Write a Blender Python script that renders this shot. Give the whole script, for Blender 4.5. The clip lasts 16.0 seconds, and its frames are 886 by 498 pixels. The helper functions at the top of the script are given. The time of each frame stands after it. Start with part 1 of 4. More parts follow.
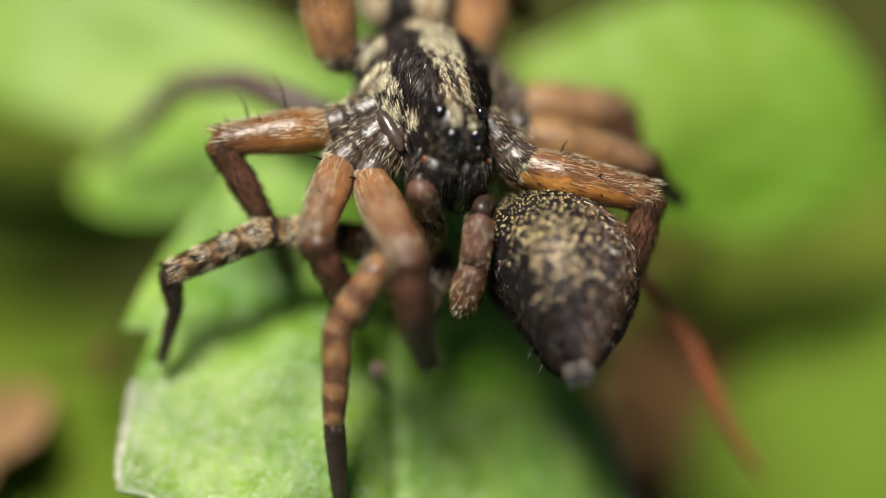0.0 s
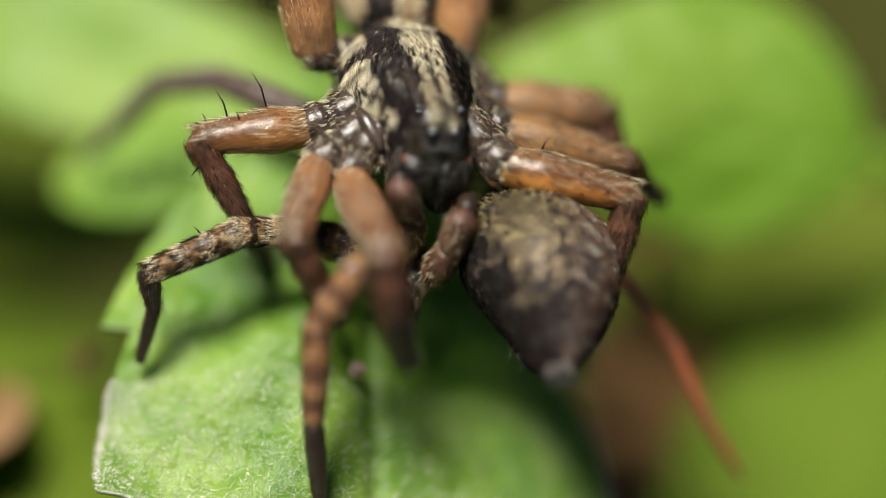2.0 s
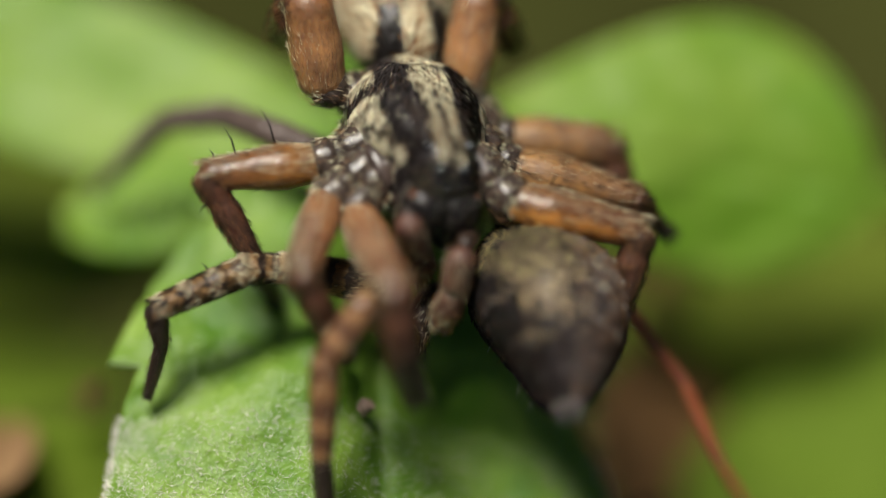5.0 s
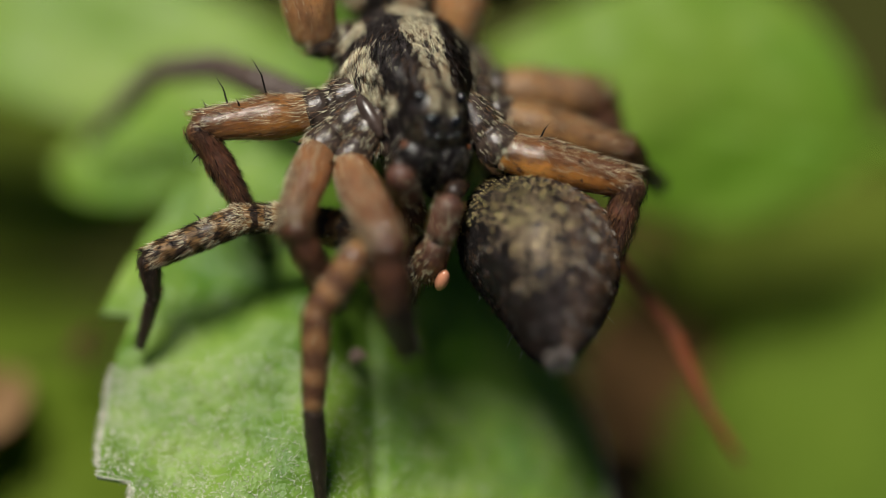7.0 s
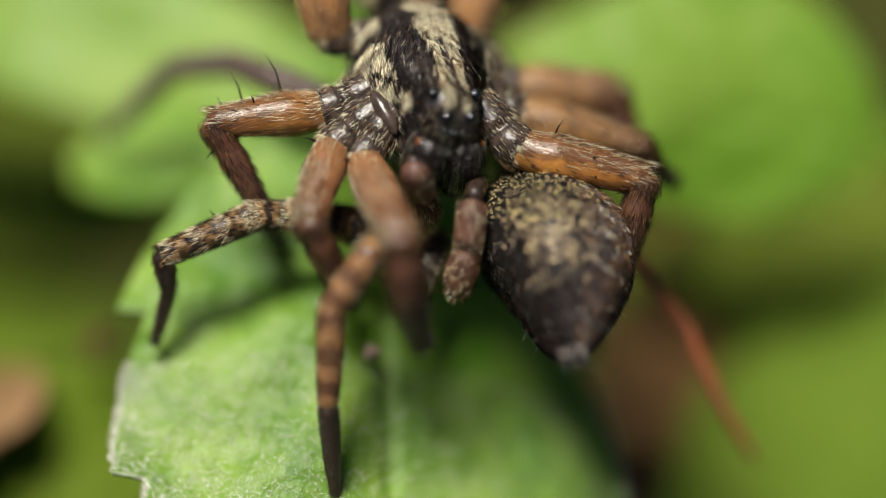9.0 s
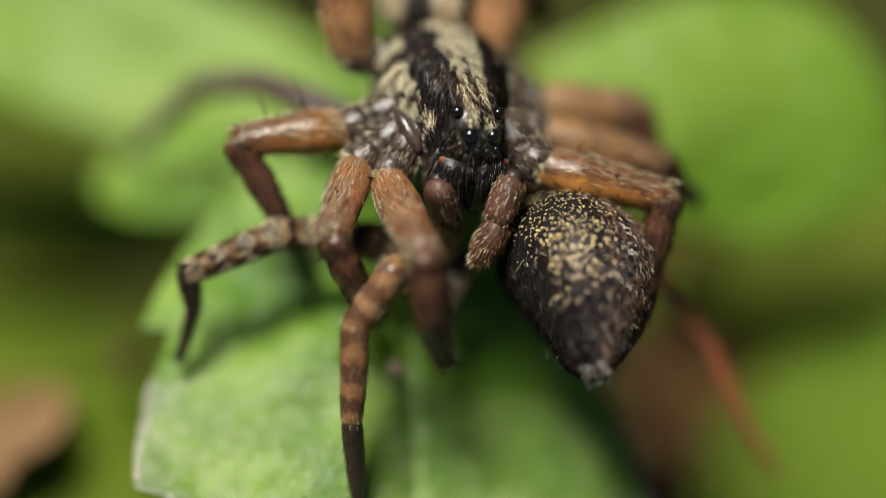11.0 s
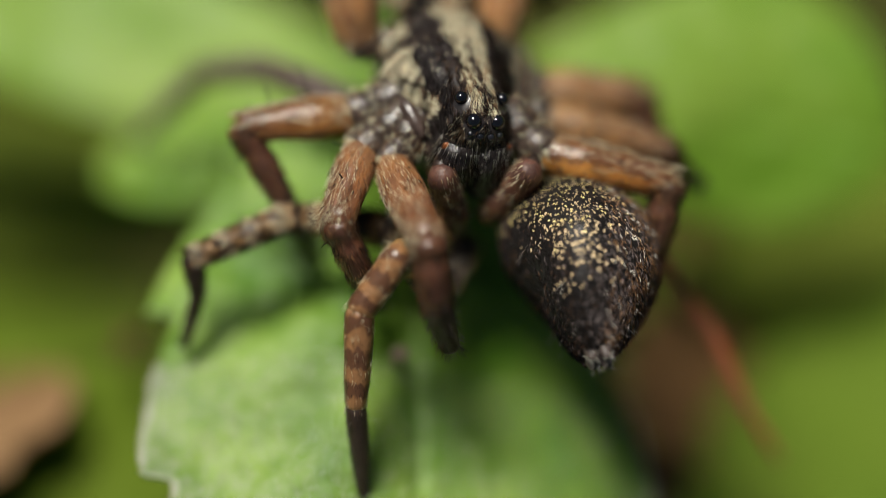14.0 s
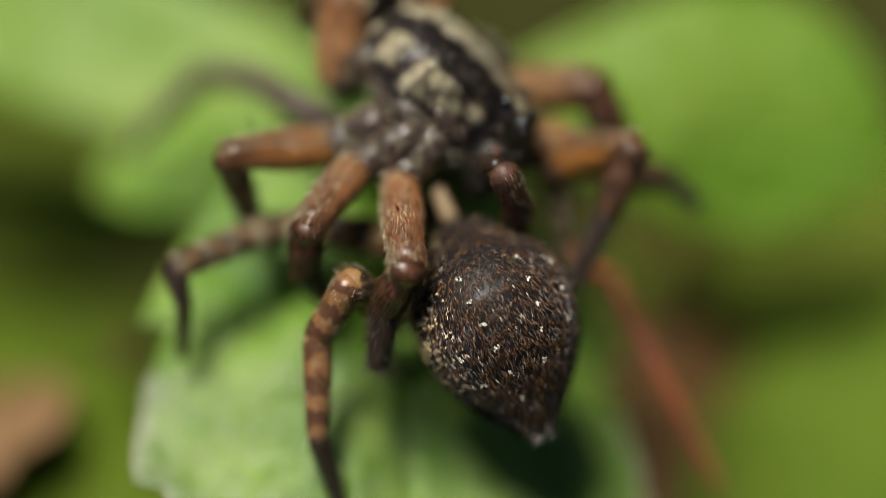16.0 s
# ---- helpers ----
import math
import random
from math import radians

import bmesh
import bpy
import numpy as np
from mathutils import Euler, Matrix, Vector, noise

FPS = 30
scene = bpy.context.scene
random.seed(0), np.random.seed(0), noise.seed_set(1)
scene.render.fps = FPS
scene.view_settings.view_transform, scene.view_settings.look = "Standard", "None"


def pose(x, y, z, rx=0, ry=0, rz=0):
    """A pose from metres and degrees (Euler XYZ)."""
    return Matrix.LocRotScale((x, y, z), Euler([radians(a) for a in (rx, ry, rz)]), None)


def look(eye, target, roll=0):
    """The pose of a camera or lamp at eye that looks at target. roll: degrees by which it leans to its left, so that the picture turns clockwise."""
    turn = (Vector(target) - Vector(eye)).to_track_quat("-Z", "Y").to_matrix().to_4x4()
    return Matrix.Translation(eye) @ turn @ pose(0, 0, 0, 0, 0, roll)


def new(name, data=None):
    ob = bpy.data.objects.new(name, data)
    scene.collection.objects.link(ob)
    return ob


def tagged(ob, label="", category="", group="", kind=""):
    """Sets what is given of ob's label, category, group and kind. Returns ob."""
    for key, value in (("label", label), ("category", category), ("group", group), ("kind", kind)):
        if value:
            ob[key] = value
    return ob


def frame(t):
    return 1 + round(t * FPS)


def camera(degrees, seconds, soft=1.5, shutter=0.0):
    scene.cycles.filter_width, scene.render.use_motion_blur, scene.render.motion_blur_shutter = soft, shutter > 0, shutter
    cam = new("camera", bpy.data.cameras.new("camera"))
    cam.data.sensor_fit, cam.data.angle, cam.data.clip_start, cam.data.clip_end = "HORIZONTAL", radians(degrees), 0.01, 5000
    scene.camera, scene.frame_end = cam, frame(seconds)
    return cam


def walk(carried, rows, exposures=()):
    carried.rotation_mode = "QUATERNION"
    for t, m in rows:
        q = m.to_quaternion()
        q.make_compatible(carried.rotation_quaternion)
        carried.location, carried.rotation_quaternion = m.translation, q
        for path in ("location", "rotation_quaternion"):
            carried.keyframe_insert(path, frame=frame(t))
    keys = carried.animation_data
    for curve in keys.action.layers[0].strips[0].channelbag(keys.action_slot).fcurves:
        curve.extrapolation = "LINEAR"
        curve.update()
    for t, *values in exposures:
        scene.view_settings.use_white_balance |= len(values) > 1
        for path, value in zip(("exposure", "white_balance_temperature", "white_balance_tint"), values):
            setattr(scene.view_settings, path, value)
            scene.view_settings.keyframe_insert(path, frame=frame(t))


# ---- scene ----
# A pair of mating wolf spiders on a leaf, seen through a macro lens.
# Lengths in the plan are millimetres on axes leaning with the slope of the
# view: a across, b up, c out towards the lens. spot() gives metres, z up.
MM = 0.001
LEAN = radians(62)
ORIGIN = Vector((0, 0, 0.034))
AX = Matrix(((1, 0, 0),
             (0, math.sin(LEAN), -math.cos(LEAN)),
             (0, math.cos(LEAN), math.sin(LEAN))))


def spot(p):
    return ORIGIN + AX @ (Vector(p) * MM)


def way(p):
    return AX @ Vector(p)


# ---- camera ----
cam = camera(8.97, 16.0, soft=0.7)
cam.data.dof.use_dof = True
cam.data.dof.focus_distance = 0.1
cam.data.dof.aperture_fstop = 14.5
cam.data.dof.aperture_blades = 0

# seconds, distance in mm, pan and tilt in degrees
PATH = [
    (0, 100.48, 0.0662, 0.0189),
    (0.5, 100.41, 0.0392, 0.0063),
    (1, 100.15, 0.0026, -0.0327),
    (1.5, 100.00, 0.0000, 0.0000),
    (2, 99.97, -0.1371, 0.0121),
    (2.5, 99.90, -0.1426, 0.0351),
    (3, 99.98, -0.2252, 0.0772),
    (3.5, 99.78, -0.1396, 0.1435),
    (4, 99.44, -0.0137, 0.2320),
    (6.5, 100.10, -0.1352, 0.4734),
    (7, 100.11, -0.1397, -0.1267),
    (7.5, 100.22, 0.0189, -0.1525),
    (8, 100.30, 0.0278, -0.0795),
    (8.5, 100.45, 0.0529, -0.1707),
    (9, 100.27, 0.0060, -0.1612),
    (9.5, 99.97, 0.2863, -0.3065),
    (10, 100.37, 0.2208, 0.0232),
    (12.5, 100.90, 0.2815, -0.0506),
    (13, 100.59, 0.2433, -0.1656),
    (13.5, 100.75, 0.3420, -0.1640),
    (14, 101.06, 0.2816, -0.1273),
    (14.5, 101.00, 0.3782, -0.1364),
    (15, 101.15, 0.4484, -0.0923),
    (15.5, 101.35, 0.3957, -0.0396),
    (16, 101.75, 0.2073, -0.0310),
]
CAM_ROWS = []
for t, dist, pan, tilt in PATH:
    m = Matrix.Translation(spot((0, 0, dist))) @ AX.to_4x4() @ pose(0, 0, 0, tilt, pan, 0)
    CAM_ROWS.append((t, m))
EXPOSURES = [(0, 0.63), (1.5, 0.58), (2.5, 0.53), (3.0, 0.77), (3.5, 0.86), (4.0, 0.79), (6.3, -0.35), (6.5, -0.33), (7.0, -0.07), (7.5, 0.64), (8.5, 0.48),
             (9.0, 0.41), (10.0, 0.33), (12.5, 0.29), (14.0, 0.19), (15.0, 0.13), (16.0, 0.17)]
walk(cam, CAM_ROWS, EXPOSURES)

# ---- light ----
SUN_FROM = Vector((-0.60, 0.62, 2.6)).normalized()
world = bpy.data.worlds.new("sky")
scene.world = world
world.use_nodes = True
wn = world.node_tree.nodes
sky = wn.new("ShaderNodeTexSky")
sky.sky_type = 'NISHITA'
sky.sun_disc = False
sky.sun_elevation = math.asin(SUN_FROM.z)
sky.sun_rotation = math.atan2(SUN_FROM.x, SUN_FROM.y)
world.node_tree.links.new(sky.outputs[0], wn["Background"].inputs[0])
wn["Background"].inputs[1].default_value = 0.020
sun_data = bpy.data.lights.new("sun", 'SUN')
sun_data.energy = 5.0
sun_data.angle = radians(20)
sun_data.color = (1.0, 0.95, 0.86)
sun = new("sun", sun_data)
sun.matrix_world = look(SUN_FROM * 2, (0, 0, 0))


# ---- materials ----
def material(name):
    m = bpy.data.materials.new(name)
    m.use_nodes = True
    nt = m.node_tree
    return m, nt, nt.nodes["Principled BSDF"]


def node(nt, kind, **values):
    n = nt.nodes.new(kind)
    for key, v in values.items():
        n.inputs[key].default_value = v
    return n


def ramp(nt, source, stops):
    r = nt.nodes.new("ShaderNodeValToRGB")
    r.color_ramp.elements[0].position, r.color_ramp.elements[0].color = stops[0][0], (*stops[0][1], 1)
    r.color_ramp.elements[1].position, r.color_ramp.elements[1].color = stops[-1][0], (*stops[-1][1], 1)
    for pos, col in stops[1:-1]:
        e = r.color_ramp.elements.new(pos)
        e.color = (*col, 1)
    nt.links.new(source, r.inputs[0])
    return r.outputs[0]


def mixed(nt, fac, a, b):
    x = nt.nodes.new("ShaderNodeMix")
    x.data_type = 'RGBA'
    for k, v in ((0, fac), (6, a), (7, b)):
        if isinstance(v, bpy.types.NodeSocket):
            nt.links.new(v, x.inputs[k])
        elif k == 0:
            x.inputs[0].default_value = v
        else:
            x.inputs[k].default_value = (*v, 1)
    return x.outputs[2]


def noise_of(nt, scale, detail=3.0, coord="Object", rough=0.6, distort=0.0):
    tc = nt.nodes.new("ShaderNodeTexCoord")
    n = node(nt, "ShaderNodeTexNoise", Scale=scale, Detail=detail, Roughness=rough, Distortion=distort)
    nt.links.new(tc.outputs[coord], n.inputs["Vector"])
    return n.outputs["Fac"]


def bump(nt, bsdf, height, dist, strength=0.6):
    b = nt.nodes.new("ShaderNodeBump")
    b.inputs["Strength"].default_value = strength
    b.inputs["Distance"].default_value = dist
    nt.links.new(height, b.inputs["Height"])
    nt.links.new(b.outputs[0], bsdf.inputs["Normal"])


def along(nt):
    """0 to 1 along a limb's length."""
    tc = nt.nodes.new("ShaderNodeTexCoord")
    sep = nt.nodes.new("ShaderNodeSeparateXYZ")
    nt.links.new(tc.outputs["Generated"], sep.inputs[0])
    return sep.outputs[2]


def streaks(nt, scale, stretch, detail=4.0):
    """Noise drawn out along a limb."""
    tc = nt.nodes.new("ShaderNodeTexCoord")
    mp = nt.nodes.new("ShaderNodeMapping")
    mp.inputs["Scale"].default_value = (scale, scale, scale * stretch)
    nt.links.new(tc.outputs["Object"], mp.inputs[0])
    n = node(nt, "ShaderNodeTexNoise", Scale=1.0, Detail=detail, Roughness=0.65)
    nt.links.new(mp.outputs[0], n.inputs["Vector"])
    return n.outputs["Fac"]


def cuticle(name, near, mid, far, mottle, amount=0.5, rough=0.3, sss=0.15, back=0.0):
    """Limb skin that darkens from the body outwards, streaked, mottled and, by back, darker on its upper side."""
    m, nt, p = material(name)
    base = ramp(nt, along(nt), [(0.1, near), (0.6, mid), (0.95, far)])
    fine = streaks(nt, 11000, 0.2)
    base = mixed(nt, ramp(nt, fine, [(0.46, (0, 0, 0)), (0.60, (amount * 0.65,) * 3)]), base, mottle)
    coarse = noise_of(nt, 3000, 5)
    base = mixed(nt, ramp(nt, coarse, [(0.42, (0, 0, 0)), (0.62, (amount * 1.1,) * 3)]), base, mottle)
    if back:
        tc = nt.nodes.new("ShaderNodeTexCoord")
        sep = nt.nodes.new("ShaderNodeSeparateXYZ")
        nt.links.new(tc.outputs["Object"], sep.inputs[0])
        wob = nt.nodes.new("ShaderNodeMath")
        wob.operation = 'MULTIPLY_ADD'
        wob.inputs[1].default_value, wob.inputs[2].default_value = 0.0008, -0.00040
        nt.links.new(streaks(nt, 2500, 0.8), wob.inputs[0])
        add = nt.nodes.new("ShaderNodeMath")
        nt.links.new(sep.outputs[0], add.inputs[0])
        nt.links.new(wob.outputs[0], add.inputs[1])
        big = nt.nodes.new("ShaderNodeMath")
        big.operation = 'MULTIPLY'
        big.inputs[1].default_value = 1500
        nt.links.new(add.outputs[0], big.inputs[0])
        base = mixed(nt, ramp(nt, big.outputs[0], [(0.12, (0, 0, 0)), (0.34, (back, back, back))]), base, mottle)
    nt.links.new(base, p.inputs["Base Color"])
    nt.links.new(ramp(nt, fine, [(0.35, (rough * 0.9,) * 3), (0.65, (rough * 2.0,) * 3)]), p.inputs["Roughness"])
    p.inputs["Subsurface Weight"].default_value = sss
    p.inputs["Coat Weight"].default_value = 0.40 if rough < 0.25 else 0.10
    p.inputs["Coat Roughness"].default_value = 0.30
    p.inputs["Subsurface Radius"].default_value = (1.0, 0.4, 0.15)
    p.inputs["Subsurface Scale"].default_value = 0.0004
    bump(nt, p, streaks(nt, 15000, 0.4, 3.0), 0.00003, 0.7)
    return m


def banded(name, light, dark, rings, rough=0.5):
    """Limb skin with broken dark rings."""
    m, nt, p = material(name)
    tc = nt.nodes.new("ShaderNodeTexCoord")
    w = node(nt, "ShaderNodeTexWave", Scale=rings, Distortion=3.0, Detail=3.0)
    w.inputs["Detail Scale"].default_value = 3.0
    w.bands_direction = 'Z'
    nt.links.new(tc.outputs["Generated"], w.inputs["Vector"])
    n = noise_of(nt, 6000, 4)
    ring = ramp(nt, w.outputs["Fac"], [(0.35, (0, 0, 0)), (0.62, (1, 1, 1))])
    a = mixed(nt, n, light, tuple(c * 0.45 for c in light))
    nt.links.new(mixed(nt, ring, a, dark), p.inputs["Base Color"])
    p.inputs["Roughness"].default_value = rough
    bump(nt, p, noise_of(nt, 12000, 3), 0.00002)
    return m


def plain(name, colour, rough=0.5, vary=0.3, scale=4000, spec=0.5, relief=0.00001):
    m, nt, p = material(name)
    n = noise_of(nt, scale, 4)
    lo = tuple(c * (1 - vary) for c in colour)
    hi = tuple(min(1, c * (1 + vary)) for c in colour)
    nt.links.new(ramp(nt, n, [(0.3, lo), (0.7, hi)]), p.inputs["Base Color"])
    p.inputs["Roughness"].default_value = rough
    p.inputs["Specular IOR Level"].default_value = spec
    if relief:
        bump(nt, p, noise_of(nt, scale * 3, 3), relief)
    return m


def hair(name, colour, rough=0.4, vary=0.35, metal=0.0, spec=0.5):
    """Bristles: each one a little different."""
    m, nt, p = material(name)
    g = nt.nodes.new("ShaderNodeNewGeometry")
    lo = tuple(c * (1 - vary) for c in colour)
    hi = tuple(min(1, c * (1 + vary)) for c in colour)
    nt.links.new(ramp(nt, g.outputs["Random Per Island"], [(0.0, lo), (1.0, hi)]), p.inputs["Base Color"])
    p.inputs["Roughness"].default_value = rough
    p.inputs["Metallic"].default_value = metal
    p.inputs["Specular IOR Level"].default_value = spec
    return m


def foliage(name, base, pale, glow, scale=900.0, relief=0.0001, rough=0.42, through_light=0.45, spread=(0.35, 0.7), spec=0.2):
    """A leaf: mottled, with light shining through it."""
    m, nt, p = material(name)
    n = noise_of(nt, scale, 5)
    fine = noise_of(nt, scale * 9, 3)
    col = ramp(nt, n, [(spread[0], base), (spread[1], pale)])
    col = mixed(nt, ramp(nt, fine, [(0.45, (0, 0, 0)), (0.75, (0.35, 0.35, 0.35))]), col, pale)
    nt.links.new(col, p.inputs["Base Color"])
    p.inputs["Roughness"].default_value = rough
    p.inputs["Specular IOR Level"].default_value = spec
    bump(nt, p, fine, relief, 0.8)
    tr = nt.nodes.new("ShaderNodeBsdfTranslucent")
    tr.inputs[0].default_value = (*glow, 1)
    mx = nt.nodes.new("ShaderNodeMixShader")
    mx.inputs[0].default_value = through_light
    nt.links.new(p.outputs[0], mx.inputs[1])
    nt.links.new(tr.outputs[0], mx.inputs[2])
    nt.links.new(mx.outputs[0], nt.nodes["Material Output"].inputs[0])
    return m


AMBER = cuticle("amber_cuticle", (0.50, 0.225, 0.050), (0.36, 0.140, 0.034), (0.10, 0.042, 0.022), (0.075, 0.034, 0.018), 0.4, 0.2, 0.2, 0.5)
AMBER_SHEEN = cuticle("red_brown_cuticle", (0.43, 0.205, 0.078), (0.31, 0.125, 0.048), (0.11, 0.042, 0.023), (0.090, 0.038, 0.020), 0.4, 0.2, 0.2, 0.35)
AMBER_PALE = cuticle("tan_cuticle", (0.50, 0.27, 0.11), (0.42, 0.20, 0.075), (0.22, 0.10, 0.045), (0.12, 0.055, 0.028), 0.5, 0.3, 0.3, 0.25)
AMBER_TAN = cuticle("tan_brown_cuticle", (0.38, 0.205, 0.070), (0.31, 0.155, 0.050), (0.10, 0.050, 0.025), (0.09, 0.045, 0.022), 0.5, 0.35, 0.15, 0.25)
# amber brightened for a sunlit right femur: the light is in the colour
AMBER_LIT = cuticle("sunlit_amber_cuticle", (0.54, 0.245, 0.052), (0.47, 0.195, 0.040), (0.10, 0.036, 0.016), (0.085, 0.034, 0.016), 0.3, 0.18, 0.25, 0.8)
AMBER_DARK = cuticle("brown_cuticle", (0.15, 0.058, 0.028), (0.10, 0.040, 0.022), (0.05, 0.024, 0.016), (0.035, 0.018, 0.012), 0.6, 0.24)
PALP_SKIN = cuticle("palp_cuticle", (0.11, 0.046, 0.028), (0.13, 0.052, 0.031), (0.14, 0.068, 0.046), (0.05, 0.020, 0.014), 0.7, 0.4)
TARSUS_SKIN = plain("black_brown_cuticle", (0.03, 0.018, 0.013), 0.45)
BAND = banded("banded_cuticle", (0.36, 0.20, 0.07), (0.030, 0.018, 0.012), 1.3)
BAND_LONG = banded("ringed_cuticle", (0.33, 0.165, 0.070), (0.10, 0.046, 0.024), 1.05, 0.3)
GREY_LEG = plain("grey_brown_cuticle", (0.085, 0.060, 0.050), 0.5)
RED_LEG = cuticle("red_cuticle", (0.34, 0.10, 0.04), (0.32, 0.09, 0.04), (0.24, 0.07, 0.04), (0.18, 0.05, 0.025), 0.4)
COXA_SKIN = plain("dark_coxa_cuticle", (0.050, 0.036, 0.028), 0.20, 0.8, 4500, 0.6, 0.00003)
SHELL = plain("dark_shell", (0.020, 0.016, 0.015), 0.30, 0.7, 3500, 0.6, 0.000015)
BLACK = plain("black_face", (0.014, 0.011, 0.010), 0.26, 0.5, 6000, 0.5, 0.00003)
EYE = plain("eye_glass", (0.004, 0.004, 0.005), 0.03, 0.1, 500, 0.9, 0)
PLATE = plain("brown_plate", (0.055, 0.038, 0.031), 0.25, 0.5, 4000, 0.6)
CONDYLE = plain("orange_condyle", (0.26, 0.075, 0.016), 0.3)
CRUMB = plain("crumb_pink", (0.34, 0.24, 0.18), 0.6, 0.4, 5000)
BULB = plain("pink_bulb", (0.55, 0.24, 0.14), 0.22, 0.2, 3000)
ABDOMEN_SKIN = plain("abdomen_skin", (0.011, 0.009, 0.009), 0.42, 0.6, 2500, 0.28, 0.00002)
ABDOMEN_SKIN.node_tree.nodes["Principled BSDF"].inputs["Sheen Weight"].default_value = 0.04
BELLY = plain("abdomen_front", (0.24, 0.165, 0.09), 0.5, 0.4, 2500)
SPIN = plain("spinneret_skin", (0.055, 0.040, 0.034), 0.45, 0.5, 6000)
PALE = hair("pale_hair", (0.90, 0.76, 0.52), 0.32, 0.30)
TAN = hair("tan_hair", (0.30, 0.155, 0.06))
PALE_SHELL = plain("pale_scaled_shell", (0.085, 0.062, 0.038), 0.6, 0.5, 9000, 0.2, 0.00003)
GOLD = hair("gold_scale", (0.92, 0.66, 0.29), 0.35, 0.35, metal=0.35)
CREAM = hair("cream_scale", (0.60, 0.46, 0.27), 0.42, metal=0.5)
WHITE = hair("white_hair", (0.80, 0.74, 0.64))
GREY = hair("grey_hair", (0.15, 0.12, 0.115), 0.5, 0.5)
BROWN = hair("brown_hair", (0.080, 0.040, 0.020), 0.55, 0.5, spec=0.3)
JET = hair("black_hair", (0.009, 0.007, 0.006), 0.5, spec=0.2)
LEAF_MAIN = foliage("leaf_green", (0.076, 0.195, 0.010), (0.27, 0.42, 0.065), (0.19, 0.42, 0.010), 420, 0.00009, 0.44, 0.30, (0.38, 0.66), 0.36)
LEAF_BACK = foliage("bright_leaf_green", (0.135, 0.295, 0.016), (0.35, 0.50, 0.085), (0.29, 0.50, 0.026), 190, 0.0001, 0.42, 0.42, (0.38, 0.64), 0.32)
# the three greens below are darker copies: shade among the plants put into colour
LEAF_SHADED = foliage("shaded_leaf_green", (0.10, 0.14, 0.016), (0.18, 0.23, 0.030), (0.14, 0.22, 0.012), 200, 0.0001, 0.6, 0.35, spec=0.05)
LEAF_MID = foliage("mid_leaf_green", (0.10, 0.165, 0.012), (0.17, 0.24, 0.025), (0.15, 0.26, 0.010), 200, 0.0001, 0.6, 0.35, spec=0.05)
LEAF_DIMMED = foliage("dimmed_fresh_leaf_green", (0.095, 0.17, 0.013), (0.17, 0.25, 0.028), (0.16, 0.265, 0.014), 200, 0.0001, 0.6, 0.35, spec=0.05)
LEAF_DEAD = foliage("dead_leaf_brown", (0.19, 0.105, 0.046), (0.36, 0.22, 0.105), (0.28, 0.12, 0.04), 300, 0.0002, 0.6, 0.25)
# dead-leaf brown again, darkened: the shade near the ground is in its colour
LEAF_DEAD_SHADED = foliage("shaded_dead_leaf_brown", (0.15, 0.078, 0.026), (0.26, 0.14, 0.055), (0.16, 0.08, 0.02), 300, 0.0002, 0.6, 0.2)
EDGE = foliage("pale_leaf_edge", (0.30, 0.45, 0.18), (0.55, 0.68, 0.40), (0.5, 0.7, 0.3), 1500, 0.00003, 0.4, 0.3)
SOIL = plain("soil", (0.034, 0.037, 0.010), 0.95, 0.6, 120, 0.0, 0.002)


# ---- mesh tools ----
class Build:
    """Collects the vertices and faces of one mesh, in millimetres."""

    def __init__(self):
        self.v, self.f, self.m, self.s = [], [], [], []

    def add(self, verts, faces, mat=0, smooth=True):
        n = len(self.v)
        self.v.extend(verts)
        for f in faces:
            self.f.append(tuple(i + n for i in f))
            self.m.append(mat)
            self.s.append(smooth)

    def bristle(self, p, d, length, width, mat, curl=None):
        """A thin three-sided spike from p along d, bent once if curl is given."""
        d = d.normalized()
        side = d.orthogonal().normalized()
        other = d.cross(side)
        ring = [side * width, (other * 0.87 - side * 0.5) * width, (-other * 0.87 - side * 0.5) * width]
        if curl is None:
            self.add([p + r for r in ring] + [p + d * length],
                     [(0, 1, 3), (1, 2, 3), (2, 0, 3)], mat)
            return
        q = p + d * length * 0.5
        e = (d + curl).normalized()
        self.add([p + r for r in ring] + [q + r * 0.7 for r in ring] + [q + e * length * 0.5],
                 [(0, 1, 4, 3), (1, 2, 5, 4), (2, 0, 3, 5), (3, 4, 6), (4, 5, 6), (5, 3, 6)], mat)

    def scale_flake(self, p, d, n, length, width, mat):
        """A flat lying scale with a raised back."""
        d = (d - n * d.dot(n)).normalized()
        s = n.cross(d) * width
        self.add([p - s * 0.35, p + d * length * 0.5 - s + n * 0.01, p + d * length + n * 0.02,
                  p + d * length * 0.5 + s + n * 0.01, p + s * 0.35, p + d * length * 0.45 + n * (0.02 + width * 0.6)],
                 [(0, 1, 5), (1, 2, 5), (2, 3, 5), (3, 4, 5), (4, 0, 5)], mat)

    def mesh(self, name, mats):
        me = bpy.data.meshes.new(name)
        me.from_pydata([tuple(x * MM for x in p) for p in self.v], [], self.f)
        me.polygons.foreach_set("material_index", self.m)
        me.polygons.foreach_set("use_smooth", self.s)
        for m in mats:
            me.materials.append(m)
        me.update()
        return me


def part(name, b, mats, parent, label=""):
    """Links what b holds as one mesh object under parent."""
    ob = new(name, b.mesh(name, mats))
    ob.parent = parent
    return tagged(ob, label)


def lerp(table, t):
    for (a, x), (b, y) in zip(table, table[1:]):
        if t <= b:
            k = (t - a) / (b - a) if b > a else 0
            k = max(0, min(1, k))
            return x + (y - x) * k
    return table[-1][1]


